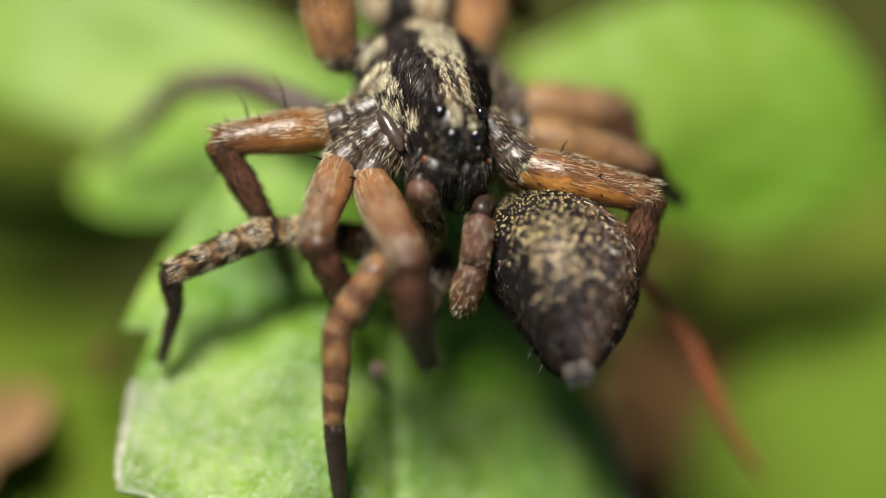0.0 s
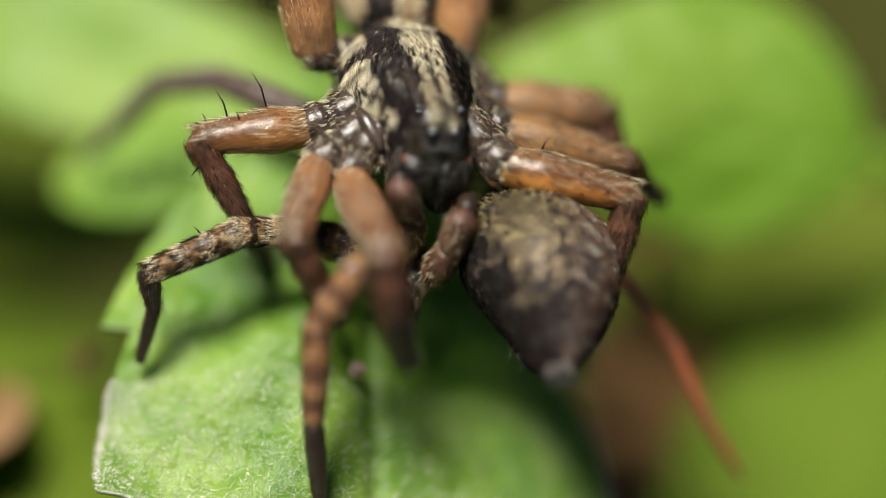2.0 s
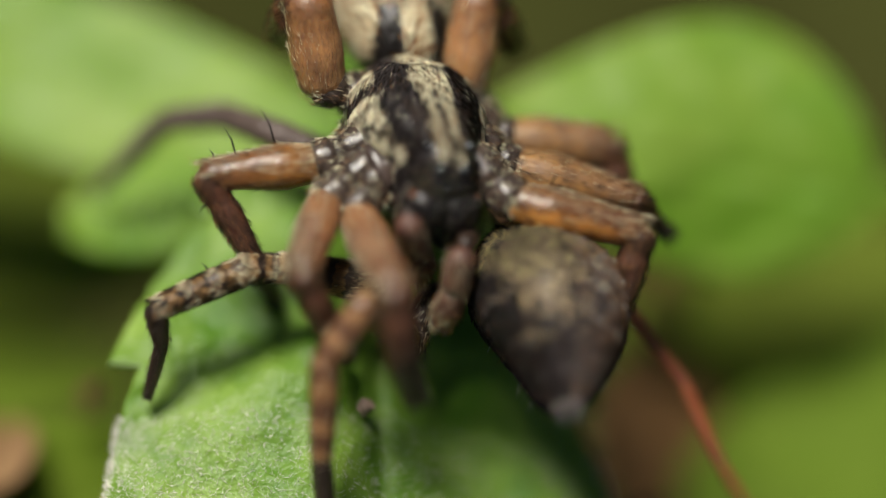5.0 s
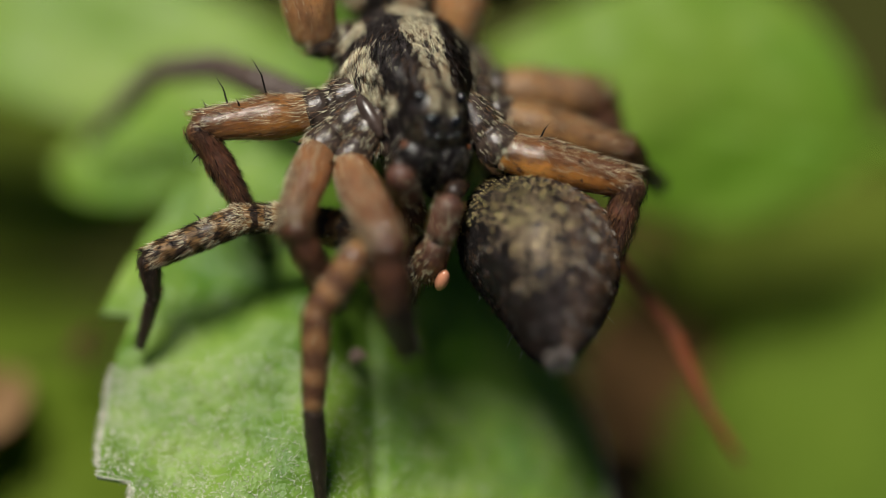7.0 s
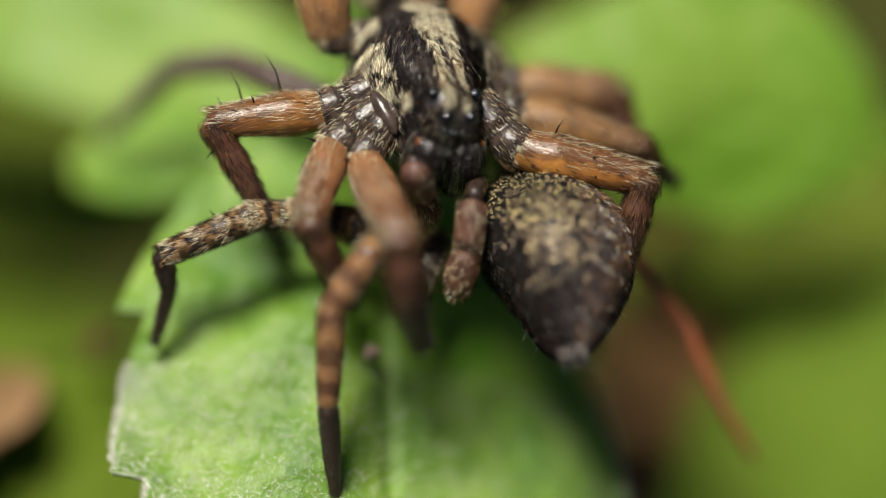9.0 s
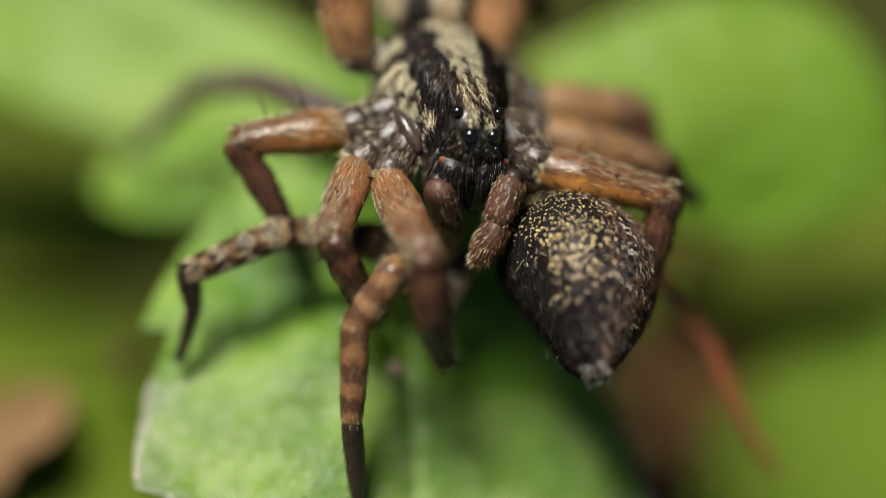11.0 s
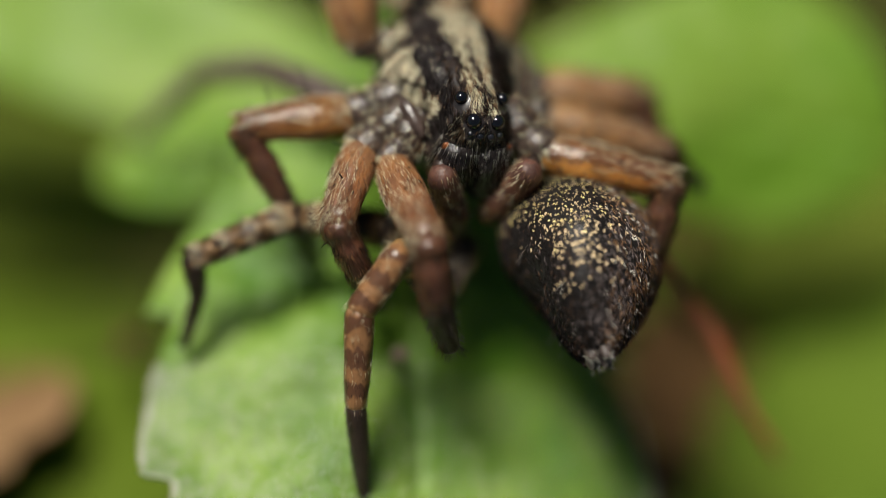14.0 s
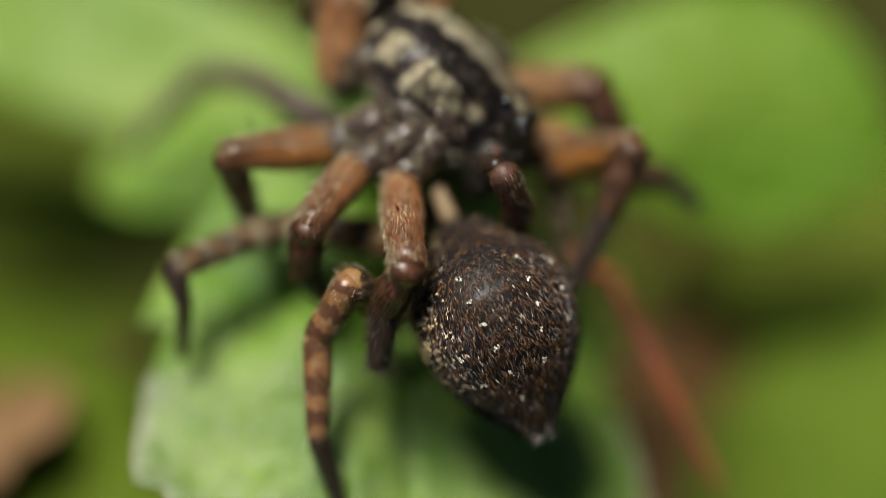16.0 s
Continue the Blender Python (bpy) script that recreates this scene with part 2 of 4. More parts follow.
def tube(b, length, radii, mat=0, sides=16, rings=16, bow=0.0, flat=1.0, seed=0):
    """A limb along +z with round ends; bow bends its middle towards +x."""
    verts, faces = [], []
    first, last = radii[0][1], radii[-1][1]
    c0, c1 = min(first * 0.9, length * 0.3), min(last * 0.9, length * 0.3)
    stops = [c0 * (1 - math.cos(k * math.pi / 8)) for k in range(4)]
    stops += [c0 + (length - c0 - c1) * k / rings for k in range(rings + 1)]
    stops += [length - c1 + c1 * math.sin(k * math.pi / 8) for k in range(1, 5)]
    for z in stops:
        t = z / length
        r = lerp(radii, t)
        if z < c0:
            r *= math.sqrt(max(0.02, 1 - (1 - z / c0) ** 2))
        if z > length - c1:
            r *= math.sqrt(max(0.02, 1 - (1 - (length - z) / c1) ** 2))
        for j in range(sides):
            a = 2 * math.pi * j / sides
            rr = r * (1 + 0.05 * noise.noise(Vector((math.cos(a) * 2, math.sin(a) * 2, t * 5 + seed))))
            verts.append(Vector((rr * math.cos(a) * flat + bow * 4 * t * (1 - t), rr * math.sin(a), z)))
    n = len(stops)
    for i in range(n - 1):
        for j in range(sides):
            k = (j + 1) % sides
            faces.append((i * sides + j, i * sides + k, (i + 1) * sides + k, (i + 1) * sides + j))
    faces.append(tuple(range(sides))[::-1])
    faces.append(tuple(range((n - 1) * sides, n * sides)))
    b.add(verts, faces, mat)


def furred_limb(rng, length, radii, skin, n, hair_len, lift, mats, weights, spines=(), bow=0.0, width=0.0033, tip_tuft=0, ringed=0):
    """One limb piece along +z: skin, bristles of several colours, long spines. The pale
    bristles, first in mats, keep to the upper side (+x) or, on a ringed limb, to the pale rings."""
    b = Build()
    seed = rng.random() * 50
    tube(b, length, radii, bow=bow, seed=seed)
    for _ in range(n):
        t = rng.random() * 0.96 + 0.02
        a = rng.random() * 2 * math.pi
        r = lerp(radii, t)
        out = Vector((math.cos(a), math.sin(a), 0))
        p = Vector((bow * 4 * t * (1 - t), 0, t * length)) + out * r * 0.99
        up = lift * (0.5 + rng.random() * 0.9) + 0.05
        d = Vector((0, 0, 1)) + out * up + Vector((rng.gauss(0, .15), rng.gauss(0, .15), 0))
        k = rng.choices(range(len(mats)), weights)[0] + 1
        if ringed:
            dark = 0.75 * math.sin(2 * math.pi * (t * ringed + 0.3)) + 1.5 * noise.noise(Vector((math.cos(a) * 2.5, math.sin(a) * 2.5, t * 11 + seed))) > 0.0
            k = len(mats) - (rng.random() < 0.3) if dark else (1 if rng.random() < 0.5 else 2)
        elif k == 1 and math.cos(a) < 0.40 + 0.9 * noise.noise(Vector((math.sin(a) * 5, t * 5, seed))):
            continue
        elif lift < 0.11 and math.cos(a) < 0.32 + 0.25 * noise.noise(Vector((t * 7, seed, a))) and t < 0.8 and rng.random() < 0.75:
            continue
        b.bristle(p, d, hair_len * (0.5 + rng.random()), width * (0.6 + 0.7 * rng.random()), k, out * -0.45 * up)
    for _ in range(int(length * radii[1][1] * 60) if n > 600 else 0):
        t, a = 0.06 + 0.9 * rng.random(), rng.uniform(-2.0, 2.0)
        out = Vector((math.cos(a), math.sin(a), 0))
        p = Vector((bow * 4 * t * (1 - t), 0, t * length)) + out * lerp(radii, t) * 0.97
        b.bristle(p, out * 0.6 + Vector((0, 0, 1)), 0.10 + 0.12 * rng.random(), 0.0085, len(mats) + 1, -out * 0.3)
    for t, a, ln in spines:
        a = radians(a)
        r = lerp(radii, t)
        out = Vector((math.cos(a), math.sin(a), 0))
        p = Vector((bow * 4 * t * (1 - t), 0, t * length)) + out * r * 0.9
        b.bristle(p, out + Vector((0, 0, 0.15)), ln, 0.024, len(mats) + 1, Vector((0, 0, 0.3)))
    for _ in range(tip_tuft):
        a = rng.random() * 2 * math.pi
        out = Vector((math.cos(a), math.sin(a), 0))
        p = Vector((0, 0, length * (0.75 + 0.25 * rng.random()))) + out * radii[-1][1] * 0.8
        b.bristle(p, Vector((0, 0, 1)) + out * (0.5 + rng.random()), hair_len * (1 + rng.random()), width, 1 + rng.randrange(len(mats)))
    return b, [skin, *mats, JET]


# ---- poses of limbs ----
def aim(p, q, hint):
    """The pose whose +z runs from p to q, its +x turned towards hint (world metres)."""
    z = (q - p).normalized()
    x = hint - z * hint.dot(z)
    x = x.normalized() if x.length > 1e-6 else z.orthogonal().normalized()
    y = z.cross(x)
    m = Matrix((x, y, z)).transposed().to_4x4()
    return Matrix.Translation(p) @ m


def keep_lengths(joints, lengths):
    """Shifts the joints in depth, so that every limb keeps its length."""
    out = [Vector(joints[0])]
    for q, ln in zip(joints[1:], lengths):
        p, q = out[-1], Vector(q)
        flat = Vector((q.x - p.x, q.y - p.y, 0))
        if flat.length > ln * 0.995:
            flat = flat.normalized() * ln * 0.995
        deep = math.sqrt(max(0, ln * ln - flat.length_squared))
        out.append(p + flat + Vector((0, 0, deep if q.z >= p.z else -deep)))
    return out


MOVES = []    # (object, rows) for motions()
HINT = way((0, 0.55, 0.83))
DORSAL = way((0, 0.86, 0.51))
DORSAL_LEFT = way((-0.62, 0.60, 0.50))


class Rig:
    """A spider's root object with its own pose at each time."""

    def __init__(self, name, base, poses):
        self.root = new(name)
        self.base = spot(base)
        self.root.empty_display_size = 0.001
        self.poses = poses       # time: offset matrix about the base
        self.root.matrix_basis = Matrix.Translation(self.base)
        if len(poses) > 1:
            MOVES.append((self.root, [(t, self.at(t)) for t in sorted(poses)]))

    def at(self, t):
        known = sorted(self.poses)
        best = max([k for k in known if k <= t] or [known[0]])
        return Matrix.Translation(self.base) @ self.poses[best]

    def carry(self, p, t):
        """Where a point that is fixed to the body at the start lies at t, in the plan."""
        m = self.at(t) @ Matrix.Translation(-self.base)
        return AX.transposed() @ (m @ spot(p) - ORIGIN) / MM


LATE = (14.5, 15.0, 15.5, 16.0)


def leg(rig, rng, coxa, joints, later, kinds, radii, label):
    """A leg: a short coxa hinged to the body, then one stiff piece between each two joints."""
    lengths = [(Vector(b) - Vector(a)).length for a, b in zip(joints, joints[1:])]
    hip = (Vector(joints[0]) - Vector(coxa)).length
    tracks = {0.0: [Vector(j) for j in joints]}
    for t in LATE:
        if t in later:
            start = Vector(later[t][0]) if later[t][0] else rig.carry(joints[0], t)
            tracks[t] = keep_lengths([start, *later[t][1:]], lengths)
    if len(tracks) > 1:
        tracks[14.0] = tracks[0.0]
    r = radii[0]
    r *= 0.85 if kinds[0][0] == AMBER_PALE else 1.0
    b, mats = furred_limb(rng, hip + 0.65, [(0, r * 0.9), (0.25, r * 1.08), (0.50, r * 1.08), (0.60, r * 0.80), (0.66, r * 1.0), (0.85, r * 1.02), (1, r * 0.8)],
                          COXA_SKIN, 900, 0.13, 0.14, [PALE, TAN, GREY, JET], [4, 4, 2, 2], width=0.0038)
    for _ in range(46):
        t, a = (0.56 if rng.random() < 0.4 else 0.90) + rng.gauss(0, 0.015), rng.gauss(0, 0.8)
        out = Vector((math.cos(a), math.sin(a), 0))
        b.bristle(Vector((0, 0, t * (hip + 0.65))) + out * r * 0.95, out * 0.3 + Vector((rng.gauss(0, .2), rng.gauss(0, .2), 1)), 0.10 + 0.08 * rng.random(), 0.005, 1)
    ob = part("leg", b, mats, rig.root, label)
    hips = {}
    for t, j in tracks.items():
        m = aim(spot(rig.carry(coxa, t)), spot(j[0]), HINT)
        hips[t] = Matrix.Translation(spot(j[0]) - m.to_3x3() @ Vector((0, 0, (hip + 0.4) * MM)) - m.translation) @ m
    rows = [(t, rig.at(t).inverted() @ hips[t]) for t in sorted(hips)]
    ob.matrix_basis = rows[0][1]
    if len(rows) > 1:
        MOVES.append((ob, rows))
    names = {2: ["femur", "tibia"], 3: ["femur", "tibia", "metatarsus"], 4: ["femur", "patella", "tibia", "metatarsus"],
             5: ["femur", "patella", "tibia", "metatarsus", "tarsus"]}[len(lengths)]
    for i, (ln, name) in enumerate(zip(lengths, names)):
        skin, n, hl, lift, hm, hw, spines, bow, tuft, ringed = kinds[i]
        r0, r1 = radii[i], radii[i + 1]
        o0, o1 = r0 * 0.55, r1 * 0.55
        if name == "femur":
            shape = [(0, r0 * 0.62), (0.12, r0 * 0.90), (0.36, r0 * 1.08), (0.62, (r0 + r1) * 0.52), (0.86, r1 * 1.06), (1, r1 * 0.98)]
        elif name == "tibia" and names[i - 1] == "femur" and ln > 0.9:
            shape = [(0, r0 * 0.98), (0.16, r0 * 1.07), (0.30, r0 * 0.90), (0.36, r0 * 0.88), (0.48, r0 * 0.98), (0.72, (r0 + r1) * 0.50), (0.93, r1 * 1.04), (1, r1 * 0.95)]
        else:
            shape = [(0, r0 * 0.92), (0.14, r0 * 1.0), (0.40, r0 * 0.97), (0.7, (r0 + r1) * 0.5), (0.93, r1 * 1.03), (1, r1 * 0.95)]
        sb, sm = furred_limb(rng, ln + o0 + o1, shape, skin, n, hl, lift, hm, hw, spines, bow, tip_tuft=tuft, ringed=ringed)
        if i == 0 and skin in (AMBER, AMBER_LIT, AMBER_SHEEN):
            for _ in range(190):
                a = rng.gauss(0, 0.9)
                out = Vector((math.cos(a), math.sin(a), 0))
                sb.bristle(Vector((0, 0, o0 * 0.6 + 0.14 * rng.random())) + out * radii[0] * 0.88, out * 0.2 + Vector((rng.gauss(0, .2), rng.gauss(0, .2), 1)), 0.09 + 0.08 * rng.random(), 0.003, rng.choice((1, 2)))
        sb.v = [v - Vector((0, 0, o0)) for v in sb.v]
        seg = part(name, sb, sm, ob)
        rows = [(t, hips[t].inverted() @ aim(spot(tracks[t][i]), spot(tracks[t][i + 1]), DORSAL_LEFT if coxa[0] < 0 else DORSAL)) for t in sorted(tracks)]
        seg.matrix_basis = rows[0][1]
        if len(rows) > 1:
            MOVES.append((seg, rows))
    return ob


def turn(axis, degrees):
    return Matrix.Rotation(radians(degrees), 4, way(axis))


def shift(a, b, c):
    return Matrix.Translation(way((a, b, c)) * MM)


# ---- ground and leaves ----
def ground():
    bm = bmesh.new()
    bmesh.ops.create_grid(bm, x_segments=60, y_segments=60, size=0.25)
    for v in bm.verts:
        v.co.z = noise.fractal(v.co * 30, 1.0, 2.0, 4) * 0.004
    far = [(-60, -60), (60, -60), (60, 60), (-60, 60)]
    ring = [bm.verts.new((x, y, -0.01)) for x, y in far]
    edge = sorted([v for v in bm.verts if v not in ring and max(abs(v.co.x), abs(v.co.y)) > 0.2499],
                  key=lambda v: math.atan2(v.co.y, v.co.x))
    n = len(edge)
    for i, v in enumerate(edge):
        w = edge[(i + 1) % n]
        k = int(((math.atan2(v.co.y, v.co.x) + math.pi) / (math.pi / 2) + 0.5)) % 4
        k2 = int(((math.atan2(w.co.y, w.co.x) + math.pi) / (math.pi / 2) + 0.5)) % 4
        a, c = ring[k], ring[k2]
        bm.faces.new((v, a, w) if a == c else (v, a, c, w))
    bmesh.ops.recalc_face_normals(bm, faces=bm.faces)
    me = bpy.data.meshes.new("ground")
    bm.to_mesh(me)
    me.materials.append(SOIL)
    return tagged(new("ground", me), "dark olive-brown soil under the plants", "ground", kind="structure")


def leaf(name, length, half_width, shape, mats, label, teeth=0, tooth=0.0, curl=0.0, veins=6, relief=0.12, wave=0.2, seed=0, thick=0.18, nx=44, ny=70, stalk=4.0, narrow=1.0, fold=0.0, fuzz=0, droop=0.0, ridge=0.0):
    """A leaf along +y from its stalk, facing +z, in millimetres."""
    b = Build()
    top, low = [], []
    for i in range(ny + 1):
        s = i / ny
        prof = max(0.0, math.sin(math.pi * min(1, s) ** shape[0])) ** shape[1]
        for j in range(nx + 1):
            x = 2 * j / nx - 1
            hw = half_width * prof
            if teeth:
                ph = (s * teeth + 0.525) % 1.0
                hw *= 1 - tooth * (1 - ph ** 0.7) * (0.9 + 0.5 * noise.noise(Vector((int(s * teeth + 0.525) * 3.1, seed, x > 0))))
                hw *= 1 + 0.012 * noise.noise(Vector((s * 60, x > 0, seed)))
            px = x * hw * (narrow if x < 0 else 1.0)
            # side veins run forward from the midrib
            q = (s * length - abs(px) * 0.75) / length * veins
            mid = max(0, 1 - abs(px) / (half_width * 0.045))
            puff = (0.5 + 0.5 * math.cos(2 * math.pi * ((q + 0.5) % 1.0 - 0.5) )) * relief
            z = -puff * 0.8 - mid * relief * 1.2
            z += wave * noise.noise(Vector((px * 0.35, s * length * 0.3, seed * 7.7))) - curl * (x * prof) ** 2 * half_width * 0.25 - fold * max(0, ridge - px) - droop * length * max(0, s - 0.5) ** 2
            z += relief * 0.45 * noise.noise(Vector((px * 1.7, s * length * 1.7, seed))) + relief * 0.22 * noise.noise(Vector((px * 4.5, s * length * 4.5, seed)))
            top.append(Vector((px, s * length, z)))
            low.append(Vector((px, s * length, z - thick)))
    faces = []
    w = nx + 1
    for i in range(ny):
        for j in range(nx):
            faces.append((i * w + j, i * w + j + 1, (i + 1) * w + j + 1, (i + 1) * w + j))
    b.add(top, faces, 0)
    b.add(low, [f[::-1] for f in faces], 0)
    n = len(top)
    rim = [(i * w, (i + 1) * w) for i in range(ny)] + [((i + 1) * w + nx, i * w + nx) for i in range(ny)]
    for p, q in rim:
        b.f.append((p, q, q + n, p + n))
        b.m.append(1)
        b.s.append(True)
    pick = random.Random(seed + 77)
    for _ in range(fuzz):
        i = int(ny * (0.36 + 0.639 * pick.random()))
        j = nx - int(nx * pick.random() ** 1.9) if pick.random() < 0.92 else (nx if pick.random() < 0.5 else 0)
        p = top[i * w + j].lerp(top[(i + 1) * w + max(0, j - 1)], pick.random())
        d = Vector((pick.gauss(0, .5) + (0.8 if j == nx else -0.8 if j == 0 else 0), pick.gauss(0.5, .5), 0.5))
        b.bristle(p - Vector((0, 0, 0.02)), d, 0.07 + 0.12 * pick.random(), 0.006, 2)
    ob = new(name, b.mesh(name, mats))
    sb = Build()
    tube(sb, stalk + (1.5 if stalk > 1 else 0.5), [(0, 0.35), (1, 0.28)] if stalk > 1 else [(0, 0.07), (1, 0.05)], bow=0.2 if stalk > 1 else 0.03)
    st = part("leaf_stalk", sb, [mats[0]], ob)
    st.matrix_basis = Matrix.Translation((0, (1.2 if stalk > 1 else 0.2) * MM, (-0.35 if stalk > 1 else -0.12) * MM)) @ Matrix.Rotation(radians(97), 4, 'X')
    return tagged(ob, label, "leaf")


def laid(ob, base, tip, facing):
    """Lays a leaf from base towards tip, facing that way (plan axes)."""
    y = way(Vector(tip) - Vector(base)).normalized()
    z = way(facing)
    z = (z - y * z.dot(y)).normalized()
    x = y.cross(z)
    ob.matrix_basis = Matrix.Translation(spot(base)) @ Matrix((x, y, z)).transposed().to_4x4()
    return ob


def span(a, b):
    return (Vector(b) - Vector(a)).length


ground()

# the leaf that the spiders stand on lies level
main_leaf = leaf("leaf", 15.5, 5.05, (0.8, 0.62), [LEAF_MAIN, EDGE, WHITE], "fresh green toothed leaf with pale hairy edge, under two spiders",
                 teeth=4.93, tooth=0.17, curl=0.05, veins=6, relief=0.16, wave=0.35, seed=3, nx=90, ny=170, narrow=0.86, fuzz=30000, fold=0.50, ridge=0.9)
main_leaf.matrix_basis = Matrix.Translation(ORIGIN + Vector((-1.35, 4.3, -1.92)) * MM) @ Matrix.Rotation(radians(180 + 3), 4, 'Z')

BACK = [
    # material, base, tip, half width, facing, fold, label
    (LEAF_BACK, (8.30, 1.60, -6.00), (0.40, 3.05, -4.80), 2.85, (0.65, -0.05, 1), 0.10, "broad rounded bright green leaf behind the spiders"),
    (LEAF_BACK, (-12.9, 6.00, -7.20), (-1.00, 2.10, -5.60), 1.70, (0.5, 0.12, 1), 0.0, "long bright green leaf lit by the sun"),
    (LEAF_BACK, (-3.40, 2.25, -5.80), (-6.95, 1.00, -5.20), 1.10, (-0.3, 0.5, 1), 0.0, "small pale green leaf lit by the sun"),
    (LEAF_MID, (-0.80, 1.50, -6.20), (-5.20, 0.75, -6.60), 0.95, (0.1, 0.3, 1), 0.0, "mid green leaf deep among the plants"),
    (LEAF_DIMMED, (11.55, -1.08, -8.00), (4.00, -6.60, -6.60), 2.9, (-0.2, 0.4, 1), 0.0, "fresh green leaf low behind the spiders"),
    (LEAF_SHADED, (12.05, 0.24, -13.00), (2.95, -0.88, -11.00), 2.2, (0, 0.5, 1), 0.0, "deep green leaf, its shade put into the colour"),
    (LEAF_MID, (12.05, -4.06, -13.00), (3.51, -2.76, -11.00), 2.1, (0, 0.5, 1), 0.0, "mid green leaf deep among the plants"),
    (LEAF_SHADED, (-13.38, 1.25, -13.00), (-4.04, 1.23, -11.00), 2.2, (0.2, 0.6, 1), 0.0, "deep green leaf, its shade put into the colour"),
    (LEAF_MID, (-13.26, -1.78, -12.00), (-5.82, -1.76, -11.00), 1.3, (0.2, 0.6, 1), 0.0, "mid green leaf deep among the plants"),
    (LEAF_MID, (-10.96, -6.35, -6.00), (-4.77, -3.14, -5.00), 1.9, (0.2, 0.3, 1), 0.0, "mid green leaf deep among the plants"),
    (LEAF_DEAD, (-11.9, -3.90, -5.40), (-7.35, -2.95, -4.60), 1.75, (-0.1, 0.5, 1), 0.45, "curled dry brown leaf"),
    (LEAF_DEAD, (-6.44, -2.10, -4.60), (-6.06, -1.71, -4.30), 0.13, (0, 0.4, 1), 0.0, "tiny scrap of dry leaf"),
    (LEAF_DEAD_SHADED, (4.43, -1.08, -9.00), (3.92, -4.48, -7.00), 1.3, (0.3, 0.3, 1), 0.0, "dry brown leaf on the ground"),
    (LEAF_DEAD, (2.28, -5.70, -5.00), (3.84, -4.08, -4.50), 0.7, (0, 0.3, 1), 0.0, "dry brown leaf on the ground"),
]
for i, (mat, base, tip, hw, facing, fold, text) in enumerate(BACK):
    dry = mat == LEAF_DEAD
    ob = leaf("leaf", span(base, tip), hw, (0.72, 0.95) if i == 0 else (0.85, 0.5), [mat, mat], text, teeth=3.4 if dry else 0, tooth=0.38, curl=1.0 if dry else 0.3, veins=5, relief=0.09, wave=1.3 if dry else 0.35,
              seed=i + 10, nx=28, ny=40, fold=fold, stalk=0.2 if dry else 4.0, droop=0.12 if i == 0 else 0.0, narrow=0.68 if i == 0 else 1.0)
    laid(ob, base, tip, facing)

b = Build()
tube(b, 0.34, [(0, 0.08), (0.3, 0.16), (0.7, 0.13), (1, 0.05)], 0, 10, 8)
for v in b.v:
    v += Vector((noise.noise(v * 9), noise.noise(v * 9 + Vector((5, 0, 0))), 0)) * 0.06
crumb = tagged(new("debris", b.mesh("debris", [CRUMB])), "small pinkish crumb of plant debris on the leaf", "debris")
crumb.matrix_basis = Matrix.Translation(spot((-1.45, -2.16, -1.00))) @ Matrix.Rotation(radians(80), 4, 'Y')

# ---- the male spider ----
MALE_BASE = (-0.29, 2.58, -0.40)
FWD, UP = Vector((0.229, -0.739, 0.634)).normalized(), Vector((0.292, 0.668, 0.673)).normalized()
SIDE = UP.cross(FWD)
MALE_POSES = {0.0: Matrix(), 14.0: Matrix(),
              14.5: shift(0.24, 0.10, 0.0) @ turn(FWD, -3.5) @ turn(SIDE, -7.5) @ turn(UP, 5.5),
              15.0: shift(0.12, 0.42, 0.01) @ turn(FWD, -20.5) @ turn(SIDE, 5.2) @ turn(UP, 36.3),
              15.5: shift(0.30, 0.55, 0.02) @ turn(FWD, -21.3) @ turn(SIDE, -1.8) @ turn(UP, 39.0),
              16.0: shift(0.03, 0.23, 0.01) @ turn(FWD, -22.5) @ turn(SIDE, -3.3) @ turn(UP, 37.5)}
male = Rig("spider", MALE_BASE, MALE_POSES)
tagged(male.root, "male wolf spider with pale-striped dark back and amber legs", "spider", "mating spiders")


def male_frame():
    """The body's own axes in the root's space: x to the side, y forward, z up."""
    y = way(FWD)
    z = way(UP)
    z = (z - y * z.dot(y)).normalized()
    x = y.cross(z)
    return Matrix((x, y, z)).transposed()


MF = male_frame()
CARA_W = [(-1.8, 0.35), (-1.6, 0.75), (-1.1, 1.12), (-0.4, 1.28), (0.2, 1.12), (0.7, 0.84), (1.1, 0.68), (1.45, 0.60), (1.6, 0.54), (1.68, 0.38)]
CARA_H = [(-1.8, 0.15), (-1.6, 0.50), (-1.1, 0.86), (-0.4, 1.00), (0.3, 1.02), (0.9, 1.00), (1.3, 0.92), (1.5, 0.78), (1.6, 0.60), (1.68, 0.30)]


# two large eyes above, two larger in front of them, four small ones in a row below
EYES = [(-0.39, 0.98, 0.88, 0.125), (0.39, 0.98, 0.88, 0.125), (-0.22, 1.43, 0.75, 0.150), (0.22, 1.43, 0.75, 0.150),
        (-0.29, 1.58, 0.58, 0.065), (-0.11, 1.63, 0.57, 0.075), (0.09, 1.63, 0.57, 0.075), (0.27, 1.58, 0.58, 0.065)]


def cara(y, a):
    """A point of the carapace at length y and angle a over its back."""
    w, h = lerp(CARA_W, y), lerp(CARA_H, y)
    c, s = math.cos(a), math.sin(a)
    return Vector((w * math.copysign(abs(c) ** 0.85, c), y, h * max(0, s) ** 0.8 - 0.30 * (1 - max(0, s))))


def cara_normal(y, a):
    p = cara(y, a)
    d1 = cara(min(1.67, y + 0.03), a) - cara(max(-1.79, y - 0.03), a)
    d2 = cara(y, a + 0.03) - cara(y, a - 0.03)
    n = d1.cross(d2).normalized()
    return n if n.dot(p - Vector((0, 0, -0.2))) > 0 else -n


